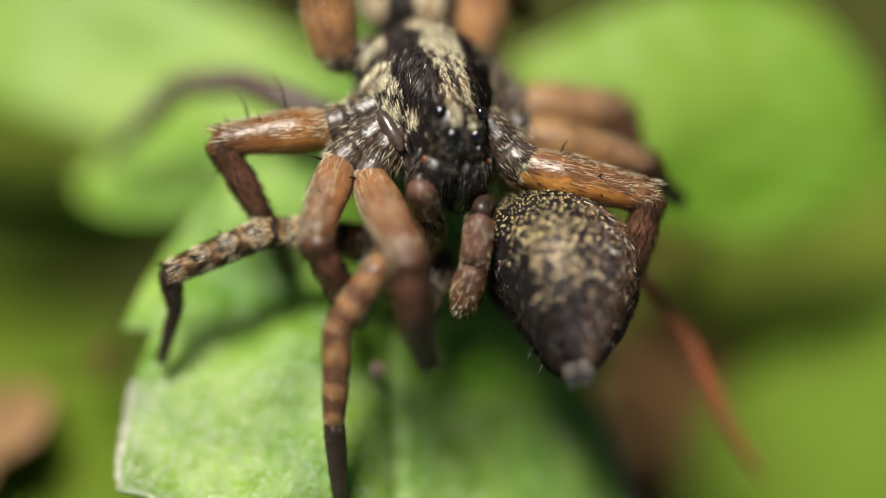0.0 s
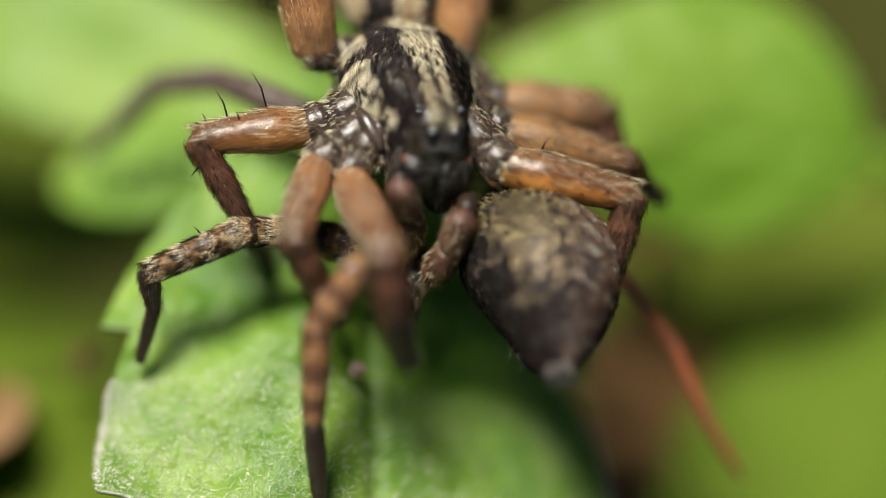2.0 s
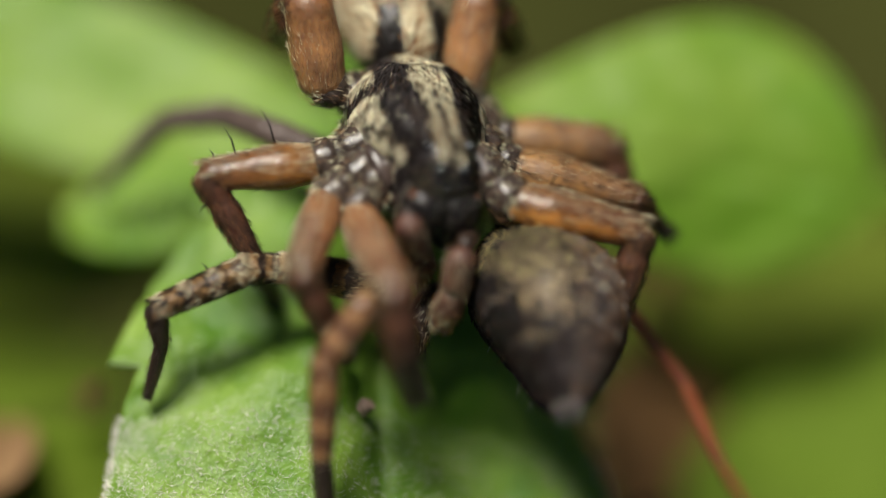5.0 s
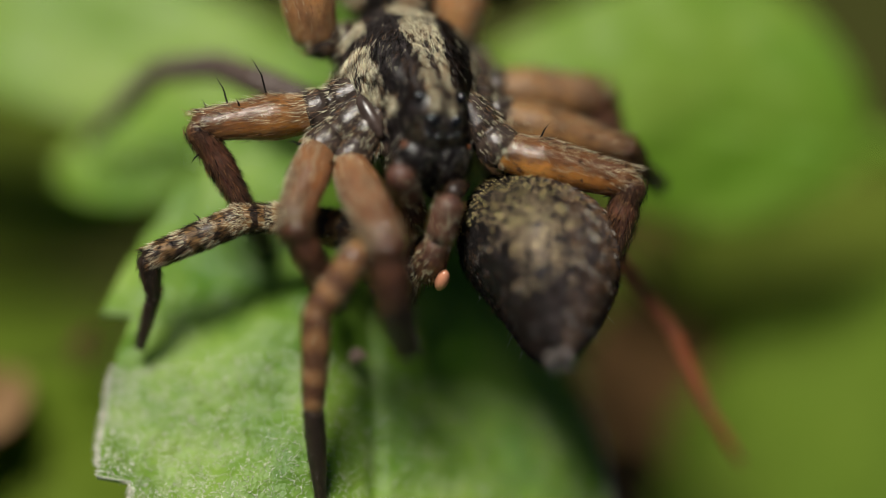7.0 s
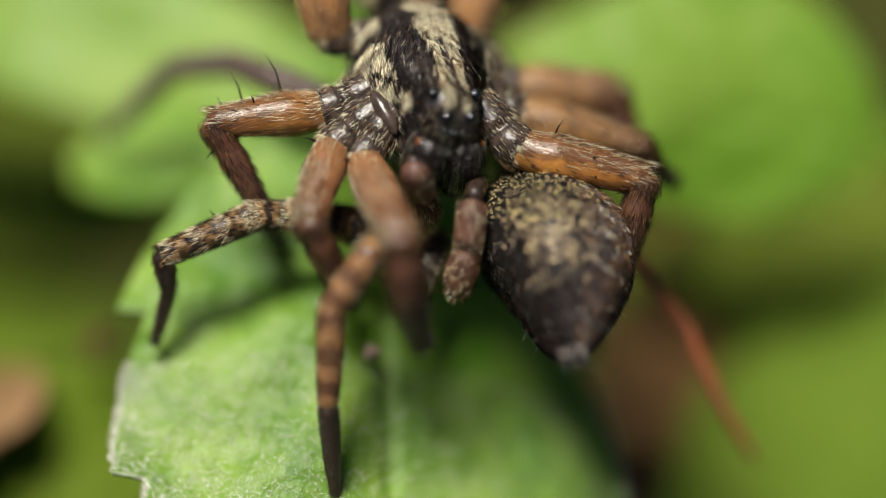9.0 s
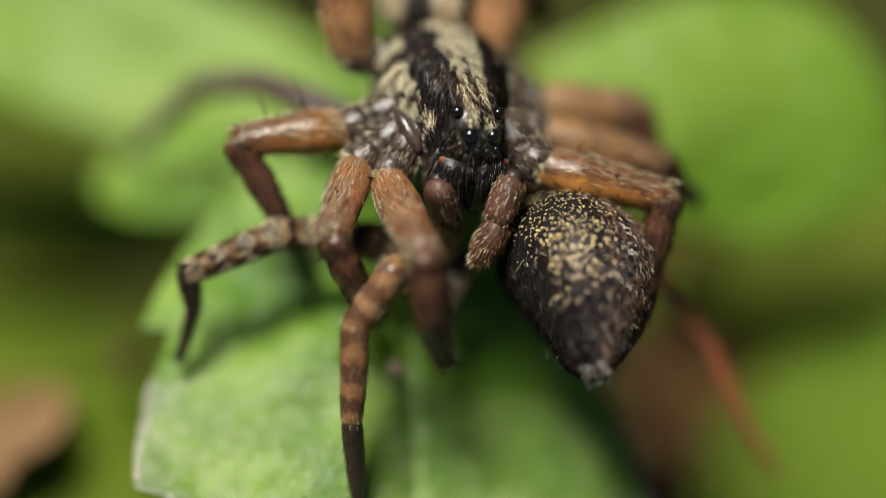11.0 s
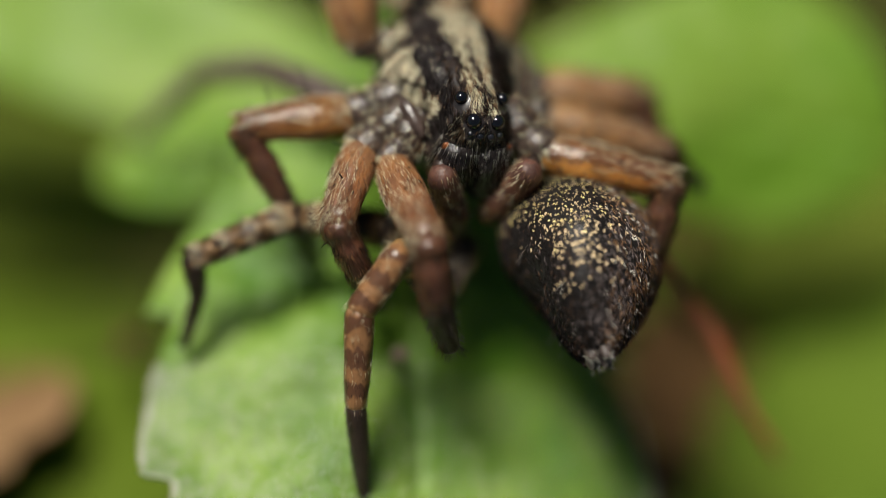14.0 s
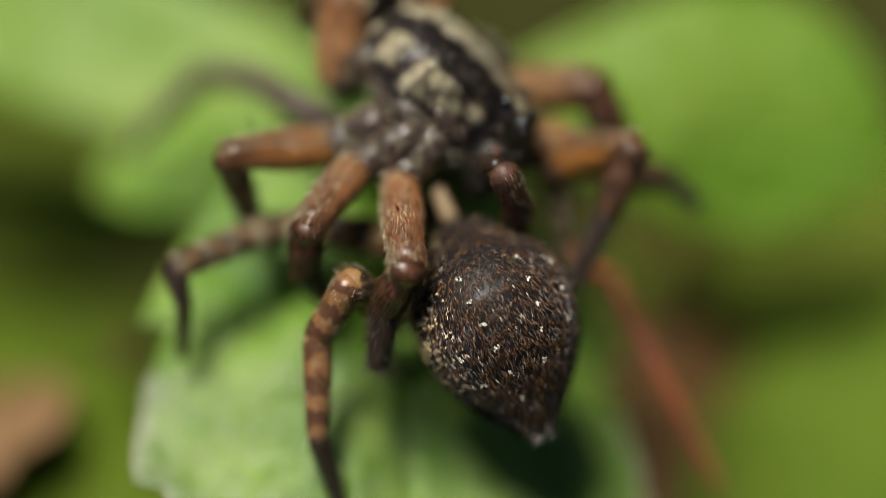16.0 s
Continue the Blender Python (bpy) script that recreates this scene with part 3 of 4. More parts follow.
def stripe(x, y):
    """0 dark to 1 pale: the striped pattern of the back."""
    n = noise.noise(Vector((x * 2.3, y * 2.3, 4.1)))
    fine = noise.noise(Vector((x * 11, y * 5.0, 9.3)))
    half = lerp([(-1.8, 0.20), (-1.2, 0.34), (-0.5, 0.34), (0.1, 0.27), (0.6, 0.30), (1.0, 0.27), (1.7, 0.2)], y) + 0.09 * n
    v = max(0.0, 1 - max(0, abs(x) - half + 0.06) / 0.14) * lerp([(-1.8, 0.9), (-1.0, 0.80), (-0.4, 0.62), (0.2, 0.52), (0.9, 0.47), (1.6, 0.44)], y)
    if y > -0.3:
        v *= 1 - min(1, (y + 0.3) / 0.5) * 0.7 * max(0, 1 - abs(x + 0.04 * n) / 0.13)
    side = abs(x) / lerp(CARA_W, y)
    if side > 0.64 and y < 1.0:
        patch = math.sin((y + 0.35 * abs(x) + 0.25 * n) * 6.6 + 1.3) * 0.26 + 0.64 + 0.75 * n
        v = max(v, patch * min(1, max(0, side - 0.68) / 0.14) * (1 if side < 0.98 else 0.4) * min(1, (1.0 - y) / 0.7))
    v *= 1 + 1.1 * fine + 0.5 * noise.noise(Vector((x * 24, y * 10, 1.3)))
    return max(0.008, min(0.82, (v - 0.30) * 1.7 + 0.12))


def carapace(rng):
    b = Build()
    rows, na = 90, 64
    ys = [-1.8 + 3.48 * i / rows for i in range(rows + 1)]
    verts = []
    for y in ys:
        for j in range(na + 1):
            verts.append(cara(y, math.pi * j / na))
        verts.append(Vector((0, y, -0.55)))
    w = na + 2
    for i in range(rows):
        for j in range(w):
            k = (j + 1) % w
            p = (verts[i * w + j] + verts[(i + 1) * w + k]) / 2
            pale = j < na and p.y < 1.25 and stripe(p.x, p.y) > 0.45 + 0.25 * noise.noise(p * 14)
            b.f.append((i * w + j, i * w + k, (i + 1) * w + k, (i + 1) * w + j))
            b.m.append(6 if pale else 0)
            b.s.append(True)
    b.v.extend(verts)
    for f in (tuple(range(w))[::-1], tuple(range(rows * w, (rows + 1) * w))):
        b.f.append(f)
        b.m.append(0)
        b.s.append(True)
    for _ in range(62000):
        y = -1.75 + 3.40 * rng.random()
        a = math.pi * (0.03 + 0.94 * rng.random())
        p, n = cara(y, a), cara_normal(y, a)
        pale = stripe(p.x, y)
        if any((p - Vector(e[:3])).length < e[3] + 0.05 for e in EYES):
            continue
        if y > 1.2 and n.y > 0.35:
            if rng.random() < 0.6:
                b.bristle(p, Vector((rng.gauss(0, .4), 0.4, -0.8)) + n * 0.2, 0.06 + 0.07 * rng.random(), 0.006, rng.choice((1, 3, 4, 2, 2, 2)))
            continue
        d = Vector((math.copysign(0.55, p.x) * (abs(p.x) > 0.4) + rng.gauss(0, .25), 0.9, 0))
        d = (d - n * d.dot(n)).normalized() + n * (0.05 + 0.20 * rng.random())
        front = y > 0.0 and abs(p.x) < 0.5
        if rng.random() < pale:
            k = rng.choices((1, 3, 5, 4), (6, 3, 1, 0) if front else (8, 2, 0, 2))[0]
            b.bristle(p - n * 0.01, d, 0.14 + 0.16 * rng.random(), 0.0052, k, -n * 0.3)
        elif rng.random() < (0.6 if abs(p.x) < 0.5 else 0.3):
            k = rng.choices((2, 5, 4), (5, 3, 1) if front else (9, 1, 1.6))[0]
            b.bristle(p - n * 0.01, d, 0.12 + 0.14 * rng.random(), 0.0056, k)
    for _ in range(3200):
        y = 1.25 + 0.42 * rng.random()
        a = math.pi * rng.random()
        p, n = cara(y, a), cara_normal(y, a)
        p.z -= (0.25 * rng.random()) * (p.z < 0.45)
        if any((p - Vector(e[:3])).length < e[3] + 0.03 for e in EYES):
            continue
        d = Vector((p.x * 0.6 + rng.gauss(0, .3), 0.35, -0.9)) + n * 0.15
        b.bristle(p, d, 0.07 + 0.09 * rng.random(), 0.0055, rng.choices((1, 3, 4, 2), (2.5, 2, 1.5, 6))[0])
    for v in range(len(b.v)):
        b.v[v] = MF @ b.v[v]
    return part("carapace", b, [SHELL, PALE, JET, TAN, GREY, BROWN, PALE_SHELL], male.root, "dark carapace with cream-haired middle stripe and side patches")


def ball(b, centre, radii, mat=0, seg=16, rings=10):
    verts, faces = [], []
    for i in range(rings + 1):
        th = math.pi * i / rings
        for j in range(seg):
            ph = 2 * math.pi * j / seg
            verts.append(Vector((centre[0] + radii[0] * math.sin(th) * math.cos(ph),
                                 centre[1] + radii[1] * math.sin(th) * math.sin(ph),
                                 centre[2] + radii[2] * math.cos(th))))
    for i in range(rings):
        for j in range(seg):
            k = (j + 1) % seg
            faces.append((i * seg + j, (i + 1) * seg + j, (i + 1) * seg + k, i * seg + k))
    b.add(verts, faces, mat)


def in_body(b):
    b.v = [MF @ v for v in b.v]
    return b


rng = random.Random(5)
carapace(rng)
for x, y, z, r in EYES:
    b = Build()
    ball(b, (x, y, z), (r, r, r))
    part("eye", in_body(b), [EYE], male.root, "glossy black eye")
for side in (-1, 1):
    b = Build()
    tube(b, 1.3, [(0, 0.36), (0.35, 0.43), (0.75, 0.34), (1, 0.18)], 0, 24)
    for _ in range(1000):
        t, a = rng.random(), rng.random() * 2 * math.pi
        out = Vector((math.cos(a), math.sin(a), 0))
        b.bristle(Vector((0, 0, t * 1.1)) + out * lerp([(0, 0.36), (0.35, 0.43), (0.75, 0.34), (1, 0.18)], t) * 0.97,
                  Vector((0, 0, 1)) + out * 0.35, 0.12 + 0.2 * rng.random(), 0.0040, 1 if rng.random() < 0.30 else 2)
    m = Matrix.Translation((side * 0.30, 1.40, 0.34)) @ Matrix.Rotation(radians(180 + 14), 4, 'X')
    b.v = [m @ v for v in b.v]
    ball(b, (side * 0.60, 1.52, 0.18), (0.07, 0.06, 0.10), 3, 10, 6)
    part("chelicera", in_body(b), [BLACK, WHITE, JET, CONDYLE], male.root, "black bristly jaw with an orange knob")
for side in (-1, 1):
    b = Build()
    ball(b, (0, 0, 0), (0.15, 0.46, 0.17), 0, 16, 12)
    m = Matrix.Translation((side * 0.98, 0.66, 0.00)) @ Matrix.Rotation(radians(side * 22), 4, 'Z') @ Matrix.Rotation(radians(-14), 4, 'X')
    b.v = [m @ v for v in b.v]
    part("side_plate", in_body(b), [PLATE], male.root, "glossy brown plate")
# the underside that carries the legs
b = Build()
ball(b, (0, -0.15, -0.42), (1.34, 1.6, 0.6))
for _ in range(2600):
    th, ph = math.acos(1 - 2 * rng.random()), 2 * math.pi * rng.random()
    n = Vector((math.sin(th) * math.cos(ph), math.sin(th) * math.sin(ph), math.cos(th)))
    if noise.noise(n * 4) < -0.25:
        continue
    b.bristle(Vector((n.x * 1.34, n.y * 1.6 - 0.15, n.z * 0.6 - 0.42)), n * 0.5 + Vector((rng.gauss(0, .3), 0.7, 0)), 0.12 + 0.14 * rng.random(), 0.006, rng.choice((1, 1, 2, 3)))
part("sternum", in_body(b), [COXA_SKIN, PALE, BROWN, JET], male.root)
b = Build()
ball(b, (0, 1.0, -0.35), (0.62, 0.62, 0.48), 0, 20, 14)
for _ in range(500):
    th, ph = math.acos(1 - 2 * rng.random()), 2 * math.pi * rng.random()
    n = Vector((math.sin(th) * math.cos(ph), math.sin(th) * math.sin(ph), math.cos(th)))
    b.bristle(Vector((n.x * 0.62, n.y * 0.62 + 1.0, n.z * 0.48 - 0.35)), n + Vector((rng.gauss(0, .3), 0.5, -0.3)), 0.10 + 0.12 * rng.random(), 0.006, rng.choice((1, 2, 2, 3)))
part("mouthparts", in_body(b), [BLACK, PALE, BROWN, JET], male.root, "dark bristly mouthparts")
# the male's own abdomen, behind
b = Build()
ball(b, (0, 0, 0), (1.0, 1.75, 0.9), 0, 24, 18)
for _ in range(9000):
    th, ph = math.acos(1 - 2 * rng.random()), 2 * math.pi * rng.random()
    n = Vector((math.sin(th) * math.cos(ph), math.sin(th) * math.sin(ph), math.cos(th)))
    p = Vector((n.x * 1.0, n.y * 1.75, n.z * 0.9))
    pale = not (0.24 < abs(p.x) < 0.58 and math.sin(p.y * 5.0 + 1.0) > -0.55 + 1.2 * noise.noise(p * 3))
    d = Vector((rng.gauss(0, .2), -1, 0))
    b.bristle(p, (d - n * d.dot(n)) + n * 0.3, 0.2 + 0.15 * rng.random(), 0.012, (1 if rng.random() < 0.5 else 3) if pale else 2)
m = Matrix.Translation((-0.15, -3.35, 0.10)) @ Matrix.Rotation(radians(4), 4, 'X')
b.v = [m @ v for v in b.v]
part("abdomen", in_body(b), [SHELL, PALE, JET, TAN], male.root, "abdomen with cream stripes and black spots")

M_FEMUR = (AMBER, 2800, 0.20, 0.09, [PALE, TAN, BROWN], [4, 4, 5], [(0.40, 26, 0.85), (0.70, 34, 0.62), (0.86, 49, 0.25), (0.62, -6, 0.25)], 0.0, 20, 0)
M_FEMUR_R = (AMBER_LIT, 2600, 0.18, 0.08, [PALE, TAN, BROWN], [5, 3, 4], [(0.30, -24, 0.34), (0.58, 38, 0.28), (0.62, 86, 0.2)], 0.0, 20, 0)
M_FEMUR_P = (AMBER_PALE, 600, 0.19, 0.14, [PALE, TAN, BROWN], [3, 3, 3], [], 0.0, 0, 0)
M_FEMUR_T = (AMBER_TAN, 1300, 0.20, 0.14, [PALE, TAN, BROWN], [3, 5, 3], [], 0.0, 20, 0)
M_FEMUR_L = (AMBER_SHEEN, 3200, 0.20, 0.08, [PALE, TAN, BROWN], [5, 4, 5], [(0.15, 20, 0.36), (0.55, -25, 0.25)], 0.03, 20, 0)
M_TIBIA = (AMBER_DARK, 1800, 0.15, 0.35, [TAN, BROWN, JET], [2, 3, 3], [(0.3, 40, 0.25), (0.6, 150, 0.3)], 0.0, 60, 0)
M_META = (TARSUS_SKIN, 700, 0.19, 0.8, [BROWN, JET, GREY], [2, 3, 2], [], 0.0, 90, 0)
MALE_LEGS = [
    # coxa, joints, later joints, kinds, radii
    ((-1.29, 2.52, -0.30), [(-2.12, 2.19, -0.20), (-4.09, 1.96, 0.00), (-3.27, 0.49, -0.30), (-2.89, -0.30, -1.90)],
     {14.5: [(-2.25, 2.15, -0.20), (-4.14, 1.87, 0.00), (-3.29, 0.46, -0.30), (-2.98, -0.34, -1.90)],
      15.0: [(-2.20, 2.13, -0.20), (-3.99, 1.82, 0.00), (-3.37, 0.46, -0.30), (-2.91, -0.31, -1.90)],
      15.5: [(-2.11, 2.17, -0.20), (-3.86, 1.89, 0.00), (-3.33, 0.50, -0.30), (-2.92, -0.27, -1.90)],
      16.0: [(-2.35, 1.81, -0.20), (-4.22, 1.63, 0.00), (-3.83, 0.47, -0.30), (-3.32, -0.36, -1.90)]},
     (M_FEMUR, M_TIBIA, M_META), (0.39, 0.27, 0.18, 0.1)),
    ((-1.19, 2.16, 0.00), [(-1.94, 1.56, 0.20), (-2.36, 0.21, 1.20), (-1.94, -0.68, 0.80), (-1.61, -1.25, -1.00)],
     {14.5: [(-1.83, 1.56, 0.20), (-2.25, 0.22, 1.20), (-2.00, -0.63, 0.80), (-1.63, -1.35, -1.00)],
      15.0: [(-1.74, 1.61, 0.20), (-2.32, 0.30, 1.20), (-2.13, -0.55, 0.80), (-1.66, -1.28, -1.00)],
      15.5: [(-1.67, 1.68, 0.20), (-2.31, 0.44, 1.20), (-2.22, -0.46, 0.80), (-1.67, -1.19, -1.00)],
      16.0: [(-1.87, 1.46, 0.20), (-2.76, 0.36, 1.40), (-2.87, -0.45, 1.00), (-2.26, -1.28, -1.00)]},
     (M_FEMUR_L, M_TIBIA, M_META), (0.35, 0.29, 0.22, 0.12)),
    ((-0.94, 2.06, 0.10), [(-1.44, 1.31, 0.20), (-0.74, -0.09, 2.00), (-0.61, -1.17, 1.70), (-0.36, -1.97, 1.00)],
     {14.5: [(-1.26, 1.23, 0.20), (-0.64, -0.23, 2.00), (-0.60, -1.22, 1.70), (-0.45, -2.03, 1.00)],
      15.0: [(-0.97, 1.21, 0.20), (-0.44, -0.30, 2.00), (-0.67, -1.34, 1.70), (-0.72, -2.15, 1.00)],
      15.5: [(-0.82, 1.36, 0.20), (-0.58, -0.21, 2.00), (-1.08, -1.15, 1.70), (-1.08, -2.12, 1.00)],
      16.0: [(-1.14, 1.19, 0.20), (-0.98, -0.34, 2.10), (-1.40, -1.14, 1.80), (-1.53, -2.16, 1.20)]},
     (M_FEMUR_L, M_TIBIA, M_META), (0.37, 0.34, 0.26, 0.17)),
    ((-1.25, 3.35, -1.10), [(-2.06, 3.59, -0.80), (-2.32, 5.12, -0.20), (-2.88, 4.48, -1.50)],
     {14.5: [(-1.98, 3.05, -0.80), (-2.25, 4.53, -0.30), (-2.97, 4.07, -1.50)],
      15.0: [(-2.04, 3.16, -0.80), (-2.25, 4.67, -0.30), (-2.79, 4.16, -1.50)],
      15.5: [(-2.02, 3.26, -0.80), (-2.01, 4.80, -0.30), (-2.60, 4.26, -1.50)],
      16.0: [(-2.26, 3.03, -0.80), (-2.17, 4.60, -0.30), (-2.89, 4.08, -1.50)]},
     (M_FEMUR_P, M_TIBIA), (0.46, 0.42, 0.2)),
    ((0.16, 3.57, -1.60), [(0.49, 3.69, -1.70), (0.73, 5.19, -1.50), (1.39, 4.32, -2.50)], {},
     (M_FEMUR_P, M_TIBIA), (0.45, 0.40, 0.2)),
    ((0.66, 2.16, -0.10), [(1.31, 1.51, 0.10), (3.56, 0.96, 0.10), (3.28, -0.24, -0.10), (2.80, -0.80, -1.30)],
     {14.5: [(1.56, 1.59, 0.10), (3.68, 0.88, 0.20), (3.17, -0.33, 0.40), (2.66, -1.05, -1.30)],
      15.0: [(1.72, 1.64, -1.30), (3.46, 1.26, 0.10), (2.66, -0.46, -0.10), (2.23, -1.18, -1.30)],
      15.5: [(1.84, 1.69, -1.60), (3.31, 1.56, 0.00), (2.46, -0.47, -0.30), (2.12, -0.98, -1.30)],
      16.0: [(1.60, 1.56, -1.70), (3.05, 1.77, 0.00), (2.04, -0.91, -0.30), (1.75, -1.28, -1.30)]},
     (M_FEMUR_R, M_TIBIA, M_META), (0.40, 0.30, 0.20, 0.12)),
    ((0.67, 2.53, -0.90), [(1.27, 2.13, -1.00), (3.48, 1.58, -1.10), (3.77, 1.21, -1.40), (4.16, 0.93, -1.90)],
     {14.5: [(1.17, 2.06, -1.00), (3.47, 1.30, -1.10), (3.95, 0.79, -1.50), (4.66, 0.39, -2.60)],
      15.0: [(1.26, 2.15, -1.20), (3.50, 1.79, -1.10), (4.29, 1.03, -1.50), (4.85, 0.47, -2.60)],
      15.5: [(1.35, 2.25, -1.20), (3.45, 1.89, -1.10), (4.44, 1.07, -1.50), (4.96, 0.56, -2.60)],
      16.0: [(1.08, 2.07, -1.20), (3.17, 1.32, -1.30), (4.33, 1.12, -1.60), (4.85, 0.30, -2.60)]},
     (M_FEMUR_T, M_TIBIA, M_META), (0.42, 0.27, 0.15, 0.09)),
    ((0.67, 2.96, -1.70), [(1.18, 2.66, -1.90), (3.02, 2.51, -2.10), (3.33, 1.44, -2.30)],
     {14.5: [(0.98, 2.60, -1.90), (2.88, 2.44, -2.00), (3.23, 1.43, -3.20)],
      15.0: [(1.06, 2.83, -1.90), (2.76, 2.83, -1.80), (3.11, 1.93, -3.20)],
      15.5: [(1.10, 2.98, -1.90), (2.65, 2.93, -1.80), (3.10, 2.03, -3.20)],
      16.0: [(0.67, 2.80, -1.90), (2.28, 2.91, -1.80), (2.83, 1.95, -3.20)]},
     (M_FEMUR_T, M_TIBIA), (0.42, 0.38, 0.2)),
]
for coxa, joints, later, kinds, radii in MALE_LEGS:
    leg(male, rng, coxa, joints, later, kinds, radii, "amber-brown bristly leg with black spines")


def palp(base, rows, bulb_rows=()):
    """A feeler: a fixed first joint, then two stiff pieces that swing. rows: time, elbow, tip."""
    # first joint in black-brown skin and hairs: shade by the jaws put into colour
    b, mats = furred_limb(rng, 0.80, [(0, 0.18), (0.6, 0.18), (1, 0.15)], TARSUS_SKIN, 700, 0.08, 0.2, [BROWN, TAN, JET], [2, 1, 3], width=0.004)
    first = part("palp", b, mats, male.root, "short brown hairy feeler")
    b, mats = furred_limb(rng, 0.95, [(0, 0.24), (0.3, 0.28), (0.75, 0.27), (1, 0.23)], PALP_SKIN, 520, 0.10, 0.4, [PALE, TAN, BROWN], [2, 2, 3], width=0.005)
    for _ in range(220):
        d = Vector((rng.gauss(0, 1), rng.gauss(0, 1), -abs(rng.gauss(0, 1)))).normalized()
        b.bristle(Vector((d.x * 0.23, d.y * 0.23, 0.2 + d.z * 0.2)), d * 0.35 + Vector((0, 0, 1)), 0.06 + 0.05 * rng.random(), 0.004, rng.choice((1, 2, 3, 3)))
    second = part("palp_tibia", b, mats, first)
    b, mats = furred_limb(rng, 0.98, [(0, 0.23), (0.4, 0.30), (0.75, 0.25), (1, 0.14)], PALP_SKIN, 700, 0.10, 0.5, [PALE, TAN, BROWN], [2, 2, 3], width=0.005, tip_tuft=120)
    third = part("palp_tip", b, mats, first, "rounded hairy feeler tip")
    r1, r2, r3 = [], [], []
    for row in rows:
        t, elbow, tip = row
        root = male.at(t)
        start = male.carry(base, t)
        e, q = Vector(elbow), Vector(tip)
        flat = Vector((q.x - e.x, q.y - e.y, 0))
        flat = flat.normalized() * min(flat.length, 1.8)
        deep = math.sqrt(max(0, 1.84 ** 2 - flat.length_squared)) * (1 if q.z >= e.z else -1)
        q = e + flat + Vector((0, 0, deep))
        mid = (e + q) / 2 + Vector((0.06, 0.0, 0.12))
        q = mid + (q - mid).normalized() * 0.92
        pe = spot(e)
        s = pe + (spot(start) - pe).normalized() * 0.86 * MM
        m1 = root.inverted() @ aim(s, pe, HINT)
        m2 = aim(pe, spot(mid), HINT)
        m3 = aim(spot(mid), spot(q), HINT)
        r1.append((t, m1))
        r2.append((t, (root @ m1).inverted() @ m2))
        r3.append((t, (root @ m1).inverted() @ m3))
    first.matrix_basis, second.matrix_basis, third.matrix_basis = r1[0][1], r2[0][1], r3[0][1]
    MOVES.extend([(first, r1), (second, r2), (third, r3)])
    if bulb_rows:
        b = Build()
        ball(b, (0, 0, 0), (0.12, 0.12, 0.22), 0, 14, 10)
        bulb = part("palp_bulb", b, [BULB], first, "pink swollen bulb")
        rr = []
        for t, m3 in r3:
            out = lerp(bulb_rows, t)
            rr.append((t, m3 @ Matrix.Translation(Vector((0.0, -0.34 * out, 0.30 + 0.34 * out)) * MM)))
        bulb.matrix_basis = rr[0][1]
        MOVES.append((bulb, rr))


palp((0.70, 1.20, -0.60), [
    (0.0, (0.56, 0.66, 0.85), (0.20, -1.12, 0.10)), (0.5, (0.51, 0.67, 0.85), (0.03, -0.86, 0.10)), (1.0, (0.67, 0.65, 0.85), (-0.04, -0.65, 0.10)),
    (1.5, (0.73, 0.88, 0.85), (-0.05, -0.41, 0.10)), (2.0, (0.65, 0.68, 0.85), (-0.03, -0.60, 0.10)), (2.5, (0.60, 0.66, 0.85), (-0.03, -0.63, 0.10)),
    (3.0, (0.51, 0.62, 0.85), (0.20, -0.85, 0.10)), (3.5, (0.48, 0.71, 0.85), (0.28, -0.89, 0.10)), (4.0, (0.46, 0.71, 0.85), (0.06, -0.80, 0.10)),
    (6.5, (0.44, 0.63, 0.85), (-0.00, -0.81, 0.10)), (7.0, (0.40, 0.73, 0.85), (-0.15, -0.81, 0.10)), (7.5, (0.40, 0.54, 0.85), (0.08, -0.98, 0.10)),
    (8.0, (0.47, 0.65, 0.85), (0.14, -1.05, 0.10)), (8.5, (0.47, 0.51, 0.85), (0.15, -1.13, 0.10)), (9.0, (0.53, 0.61, 0.85), (0.20, -1.15, 0.10)),
    (9.5, (0.48, 0.47, 0.85), (0.18, -1.12, 0.10)), (10.0, (0.72, 0.83, 0.85), (-0.05, -0.79, 0.10)), (12.5, (0.89, 1.48, 0.85), (0.25, 0.24, 0.10)),
    (13.0, (1.12, 0.82, 0.85), (-0.05, 0.41, 0.10)), (13.5, (0.92, 0.67, 0.85), (-0.09, 0.45, 0.10)), (14.0, (1.14, 1.29, 0.85), (0.22, 0.34, 0.10)),
    (14.2, (1.01, 1.77, 0.85), (0.29, 0.18, 0.10)), (14.5, (1.60, 2.48, 0.85), (1.49, 1.05, 1.60)), (15.0, (1.91, 2.33, -0.40), (1.86, 1.12, -0.60)),
    (15.5, (1.96, 1.68, -1.00), (2.08, 0.86, -1.40)), (16.0, (1.59, 1.50, -1.00), (1.72, 0.78, -1.40))],
    [(0.0, 0), (4.0, 0), (6.5, 1), (7.0, 1.1), (7.5, 0.9), (8.0, 0.5), (8.5, 0.3), (9.0, 0), (16.0, 0)])
palp((-0.36, 1.36, -0.40), [
    (0.0, (-0.55, 1.22, 1.00), (-0.32, 0.11, 0.90)), (14.0, (-0.54, 1.23, 1.00), (-0.30, 0.11, 0.90)), (14.5, (-0.02, 1.32, 1.20), (0.18, 0.22, 1.10)),
    (15.0, (0.65, 2.09, 1.60), (0.78, 0.57, 1.50)), (15.5, (0.82, 2.38, 1.80), (1.32, 0.94, 1.70)), (16.0, (0.65, 1.41, 1.60), (1.05, 0.36, 1.50))])

